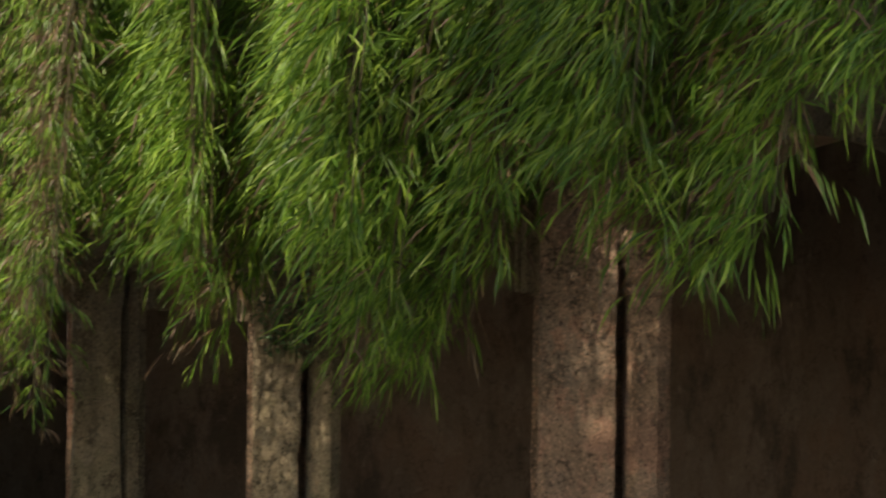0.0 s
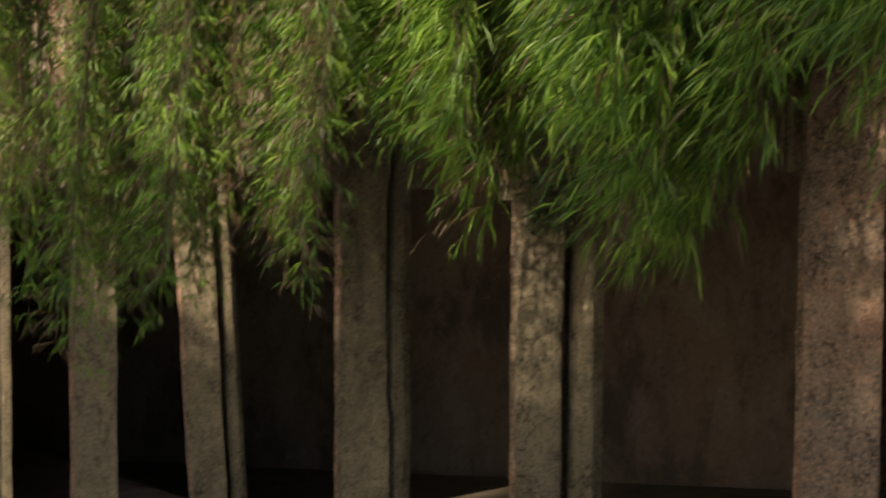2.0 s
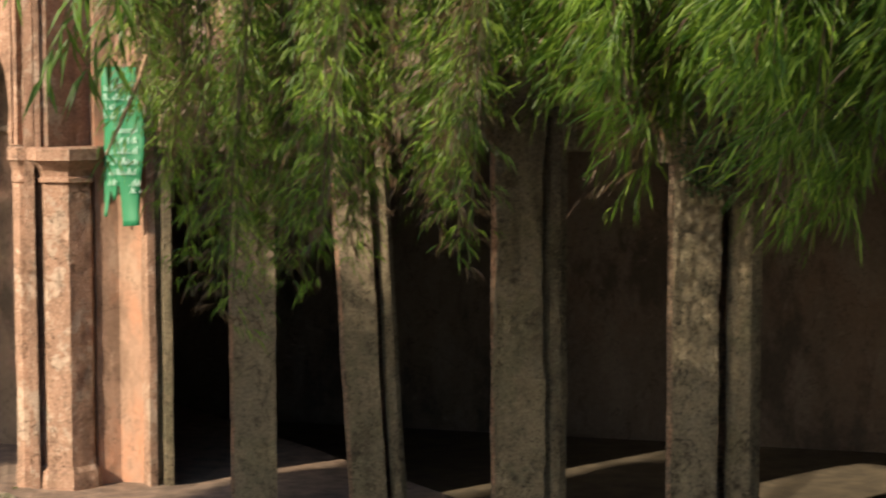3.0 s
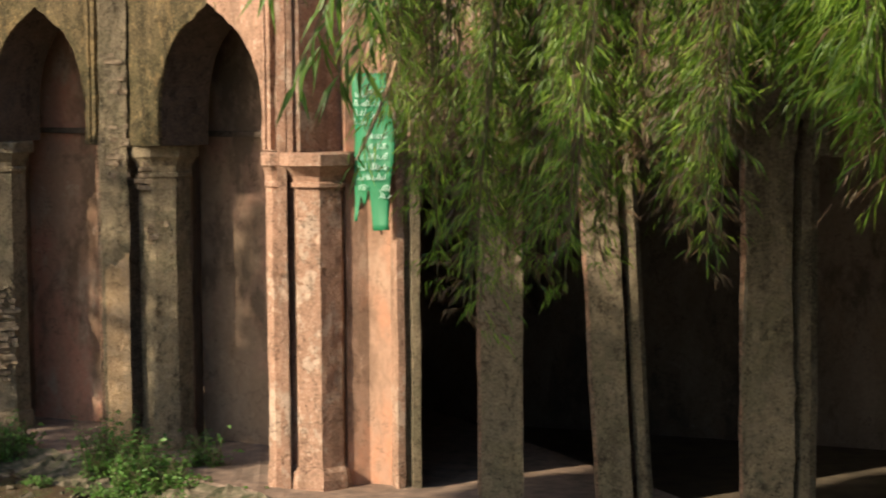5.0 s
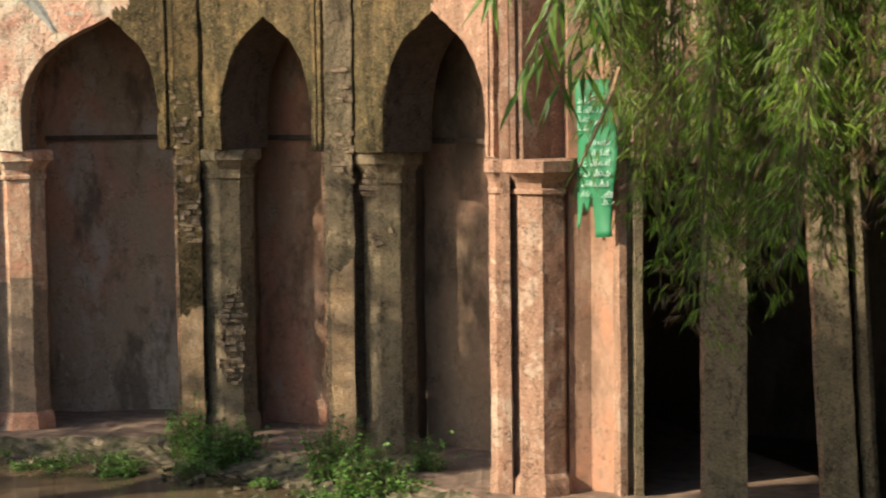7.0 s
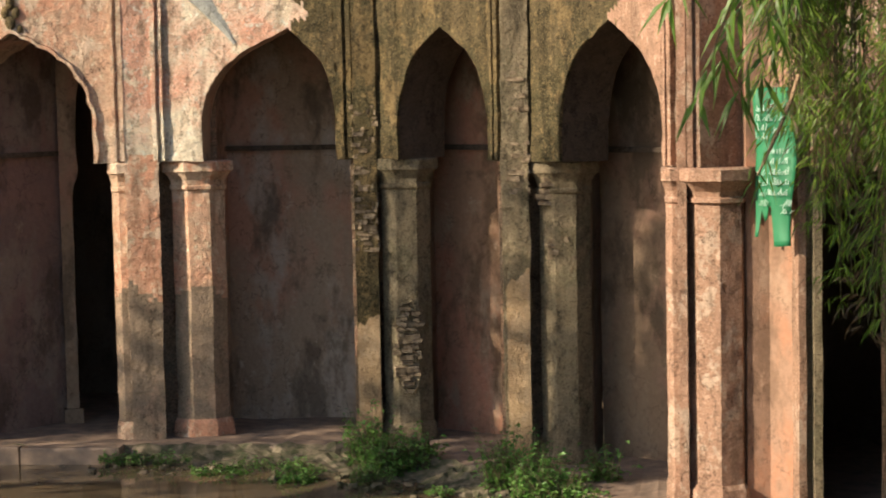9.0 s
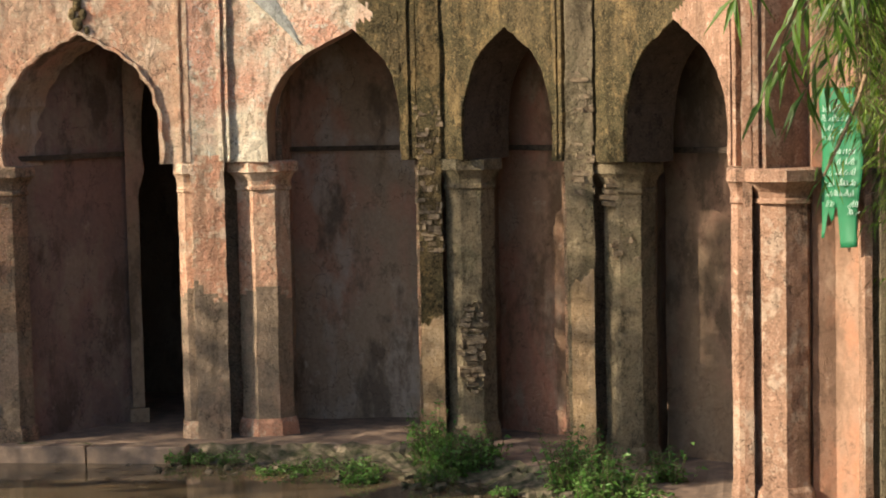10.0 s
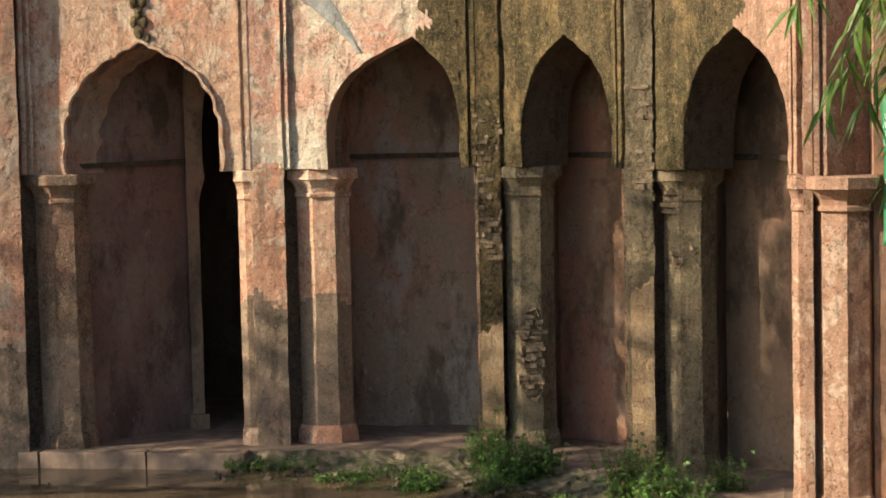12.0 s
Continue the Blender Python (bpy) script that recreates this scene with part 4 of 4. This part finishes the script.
def spray(az, d, z, seed, label):
    """A single near shoot with broad leaves, hanging free of the curtain."""
    rng = random.Random(seed)
    root = spot(az + 2.0, d, z + 0.5)
    ob = thing("bamboo_shoot", label, "bamboo", at=root, group="near bamboo shoots")
    tip = spot(az, d, z) - root
    pts = [Vector((0, 0, 0)).lerp(tip, s / 8) + Vector((0, 0, 0.06 * math.sin(s / 8 * math.pi))) for s in range(9)]
    bm = bmesh.new()
    tube(bm, pts, [0.004 - 0.0003 * i for i in range(9)], 5)
    part("stem", bm, TWIG, ob)
    for i in range(3, 9):
        for s in range(2 if i < 8 else 4):
            bm = bmesh.new()
            v, fc = [], []
            w = Vector((rng.uniform(-0.6, 0.35), rng.uniform(-0.2, 0.2), -rng.uniform(0.5, 1.0))).normalized()
            side = w.cross(Vector((-0.8 + rng.gauss(0, 0.3), -0.7, 0.4 + rng.gauss(0, 0.3)))).normalized()
            blade(v, fc, pts[i], w, side, rng.uniform(0.13, 0.19), 0.022, 0.05)
            bv = [bm.verts.new(p) for p in v]
            for q in fc:
                bm.faces.new([bv[k] for k in q])
            part("leaf", bm, BAMBOO_LEAF, ob)
    return ob


for i, (az, d, z) in enumerate([(0.75, 6.6, 2.30), (1.45, 6.7, 2.42), (1.9, 6.6, 2.32), (0.0, 6.6, 2.62), (2.5, 6.8, 2.36)]):
    spray(az, d, z, 40 + i, "fresh bamboo shoot with broad bright green leaves")


def bare_twig():
    root = spot(3.5, 7.0, 2.36)
    ob = thing("bamboo_twig", "bare tan bamboo twig hanging before the banner", "bamboo", at=root)
    pts = [spot(a, 7.0, z) - root for a, z in ((3.5, 2.36), (3.3, 2.28), (3.0, 2.19), (2.7, 2.11), (2.35, 2.02))]
    bm = bmesh.new()
    tube(bm, pts, [0.007, 0.007, 0.0065, 0.006, 0.004], 7)
    part("cane", bm, TAN, ob, smooth=True)
    v, fc = [], []
    rng = random.Random(4)
    for i in range(24):
        p = pts[rng.randint(1, 4)]
        w = Vector((rng.uniform(-0.8, 0.4), rng.uniform(-0.3, 0.3), -rng.uniform(0.2, 1.0))).normalized()
        blade(v, fc, p + Vector((rng.gauss(0, 0.03), 0, rng.gauss(0, 0.02))), w, w.cross(Vector((-0.7, -0.7, 0.3))).normalized(), rng.uniform(0.05, 0.12), 0.009)
    leaf_mesh("foliage", v, fc, BAMBOO_LEAF, ob)


bare_twig()

# ---------------------------------------------------------------- weeds and shrubs


def weed(x, y, z, spread, height, stems, seed, label, material=None, leaf=0.035):
    rng = random.Random(seed)
    ob = thing("weed", label, "plant", at=(x, y, z), group="weeds on the platform")
    v, fc = [], []
    bm = bmesh.new()
    for i in range(stems):
        a, r = rng.uniform(0, 2 * math.pi), spread * math.sqrt(rng.random())
        foot = Vector((math.cos(a) * r, math.sin(a) * r * 0.6, -0.03))
        h = height * rng.uniform(0.4, 1.0) * (1.15 - 0.5 * r / spread)
        tip = foot + Vector((rng.gauss(0, 0.22) * h, rng.gauss(0, 0.22) * h, h))
        tube(bm, [foot, foot.lerp(tip, 0.5) + Vector((0, 0, 0.02)), tip], [0.003, 0.0025, 0.0015], 4)
        for j in range(10):
            p = foot.lerp(tip, rng.uniform(0.15, 1.0))
            w = Vector((rng.gauss(0, 1), rng.gauss(0, 1), rng.uniform(-0.4, 0.5))).normalized()
            side = w.cross(Vector((rng.gauss(0, 0.4), rng.gauss(0, 0.4), 1))).normalized()
            L = leaf * rng.uniform(0.6, 1.35)
            blade(v, fc, p, w, side, L, L * 0.62, 0.2)
    part("stem", bm, TWIG, ob)["kind"] = "stuff"
    leaf_mesh("foliage", v, fc, material or WEED_LEAF, ob)
    return ob


for i, (x, y, sp, h, st) in enumerate([(-1.95, 12.80, 0.15, 0.46, 90), (-1.80, 12.55, 0.17, 0.32, 80), (-1.62, 12.62, 0.13, 0.40, 70), (-1.02, 12.0, 0.10, 0.50, 60), (-0.80, 11.85, 0.12, 0.48, 60), (-0.75, 11.60, 0.2, 0.36, 90), (-0.42, 11.9, 0.09, 0.42, 40), (-0.52, 11.5, 0.20, 0.24, 60), (-0.08, 11.25, 0.12, 0.16, 25), (-2.35, 12.35, 0.15, 0.14, 25), (-2.9, 12.6, 0.2, 0.10, 25), (1.05, 9.7, 0.10, 0.25, 30), (-3.45, 12.95, 0.2, 0.08, 20)]):
    weed(x, y, -0.10, sp, h, int(st * 1.7), 70 + i, "bushy green weed growing at the foot of a pier", None, 0.036)
tufts = random.Random(17)
for i in range(16):
    p = along([(-3.9, 12.93), (-2.9, 12.8), (-2.15, 12.5), (-1.6, 12.1), (-0.95, 11.5), (-0.4, 10.9)], tufts.random())
    weed(p.x, p.y, -0.06, tufts.uniform(0.08, 0.16), tufts.uniform(0.06, 0.14), 26, 120 + i, "low mossy tuft among the rubble at the water", None, 0.022)
# small-leaved creeper that climbs the rough pier behind the bamboo
for i, (az, d, z, sp, h) in enumerate([(12.8, 7.75, 2.10, 0.09, 0.8), (13.3, 7.75, 2.3, 0.09, 0.6), (19.3, 6.7, 1.9, 0.08, 0.4)]):
    p = spot(az, d)
    weed(p.x, p.y, z, sp, h, 60, 90 + i, "small-leaved creeper clinging to a rough pier", SHRUB_LEAF, 0.026)


def litter():
    rng = random.Random(21)
    for i in range(26):
        v, fc = [], []
        x, y = rng.uniform(-5.4, -3.6), rng.uniform(11.9, 12.75)
        w = Vector((rng.uniform(-1, 1), rng.uniform(-0.4, 0.4), 0)).normalized()
        blade(v, fc, Vector((0, 0, 0.004)), w, w.cross(Vector((0, 0, 1))), rng.uniform(0.05, 0.2), 0.018, -0.03)
        bm = bmesh.new()
        bv = [bm.verts.new(p) for p in v]
        for q in fc:
            bm.faces.new([bv[k] for k in q])
        ob = part("fallen_leaf", bm, DRY_LEAF)
        ob.location = (x, y, -0.098)
        tagged(ob, "dry tan bamboo leaf floating on brown water", "leaf", group="floating leaves")


litter()

# ---------------------------------------------------------------- trees added on the bank, out of view, to shape the sunlight


def shade_tree(trunk, blobs, seed, label):
    rng = random.Random(seed)
    foot = Vector((trunk[0], trunk[1], -0.32))
    ob = thing("tree", label, "tree", at=foot, group="trees on the bank")
    mid = sum((Vector(b[0]) for b in blobs), Vector()) / len(blobs)
    fork = Vector((foot.x, foot.y, mid.z - 1.6)) - foot
    bm = bmesh.new()
    tube(bm, [Vector((0, 0, 0)), Vector((0.06, 0.04, fork.z * 0.4)), Vector((-0.03, 0.05, fork.z * 0.75)), fork], [0.24, 0.18, 0.16, 0.13], 10)
    part("trunk", bm, BARK, ob, smooth=True)
    v, fc = [], []
    for c, r, n in blobs:
        c = Vector(c) - foot
        bm = bmesh.new()
        tube(bm, [fork, fork.lerp(c, 0.5) + Vector((0, 0, 0.2)), c], [0.06, 0.035, 0.012], 6)
        part("limb", bm, BARK, ob)
        for i in range(n):
            d = Vector((rng.gauss(0, 1), rng.gauss(0, 1), rng.gauss(0, 1))).normalized() * r * rng.random() ** 0.45
            w = Vector((rng.gauss(0, 1), rng.gauss(0, 1), rng.gauss(-0.3, 0.7))).normalized()
            side = w.cross(Vector((rng.gauss(0, 1), rng.gauss(0, 1), rng.gauss(0, 1)))).normalized()
            blade(v, fc, c + d, w, side, rng.uniform(0.11, 0.19), 0.085)
    leaf_mesh("crown", v, fc, SHRUB_LEAF, ob)


# leaf clumps set on the sun's rays to the spots to be shaded
def toward_sun(targets, far, r, n):
    return [(Vector(t) + SUN_DIR * far, r, n) for t in targets]


shade_tree((-8.4, 8.3), toward_sun([(x, y, z) for x, y in ((-2.05, 13.2), (-1.65, 12.9), (-1.15, 12.45), (-0.75, 12.05)) for z in (0.2, 0.9, 1.6)], 9.0, 0.45, 105) + toward_sun([(-0.62, 11.9, z) for z in (0.2, 0.8, 1.4, 2.0)], 9.0, 0.36, 70) + toward_sun([(-0.22, 12.3, z) for z in (0.2, 0.7, 1.2, 1.6)], 9.0, 0.34, 130), 1, "unseen leafy tree added to dapple the corner piers and niches")
EAST = [(1.12 + 2.4 * k / 15, 10.45 - 6.9 * k / 15) for k in range(16)]
shade_tree((-5.2, 3.4), toward_sun([(x, y, z) for x, y in EAST for z in (-0.3, 0.15, 0.6, 1.0)], 9.5, 0.38, 200) + toward_sun([(x, y, z) for x, y in ((2.78, 5.35), (2.98, 4.95)) for z in (0.3, 0.9, 1.35)], 9.5, 0.40, 190) + toward_sun([(2.98, 4.95, z) for z in (1.8, 2.2, 2.6)], 9.5, 0.40, 110) + toward_sun([(x, y, z) for x, y in ((2.35, 6.2), (2.55, 5.75)) for z in (1.3, 1.7)], 9.5, 0.36, 130) + toward_sun([(x, y, z) for x, y in ((0.96, 10.77), (1.14, 10.45)) for z in (0.3, 0.65, 1.0, 1.35, 1.7, 2.1)], 9.0, 0.28, 190), 2, "broad unseen leafy tree added to shade the east piers and interior")
shade_tree((-6.2, 2.6), toward_sun([(x, y, z) for x, y in ((2.5, 4.25), (2.9, 3.8), (3.3, 3.4), (3.9, 3.0)) for z in (0.3, 0.9, 1.5, 2.1, 2.8, 3.5)], 9.5, 0.55, 230), 3, "unseen leafy tree added to shade the arcade's right end")
shade_tree((-10.6, 9.0), toward_sun([(-5.6, 12.8, 0.2), (-4.9, 12.6, 0.0), (-4.2, 12.6, 0.1), (-3.6, 12.5, 0.1), (-3.0, 12.2, 0.0), (-4.4, 13.0, 0.6), (-3.6, 13.1, 0.5), (-2.9, 13.1, 0.5), (-5.2, 13.0, 0.7)], 9.0, 0.5, 105), 4, "unseen leafy tree added to shade the left floor and water")
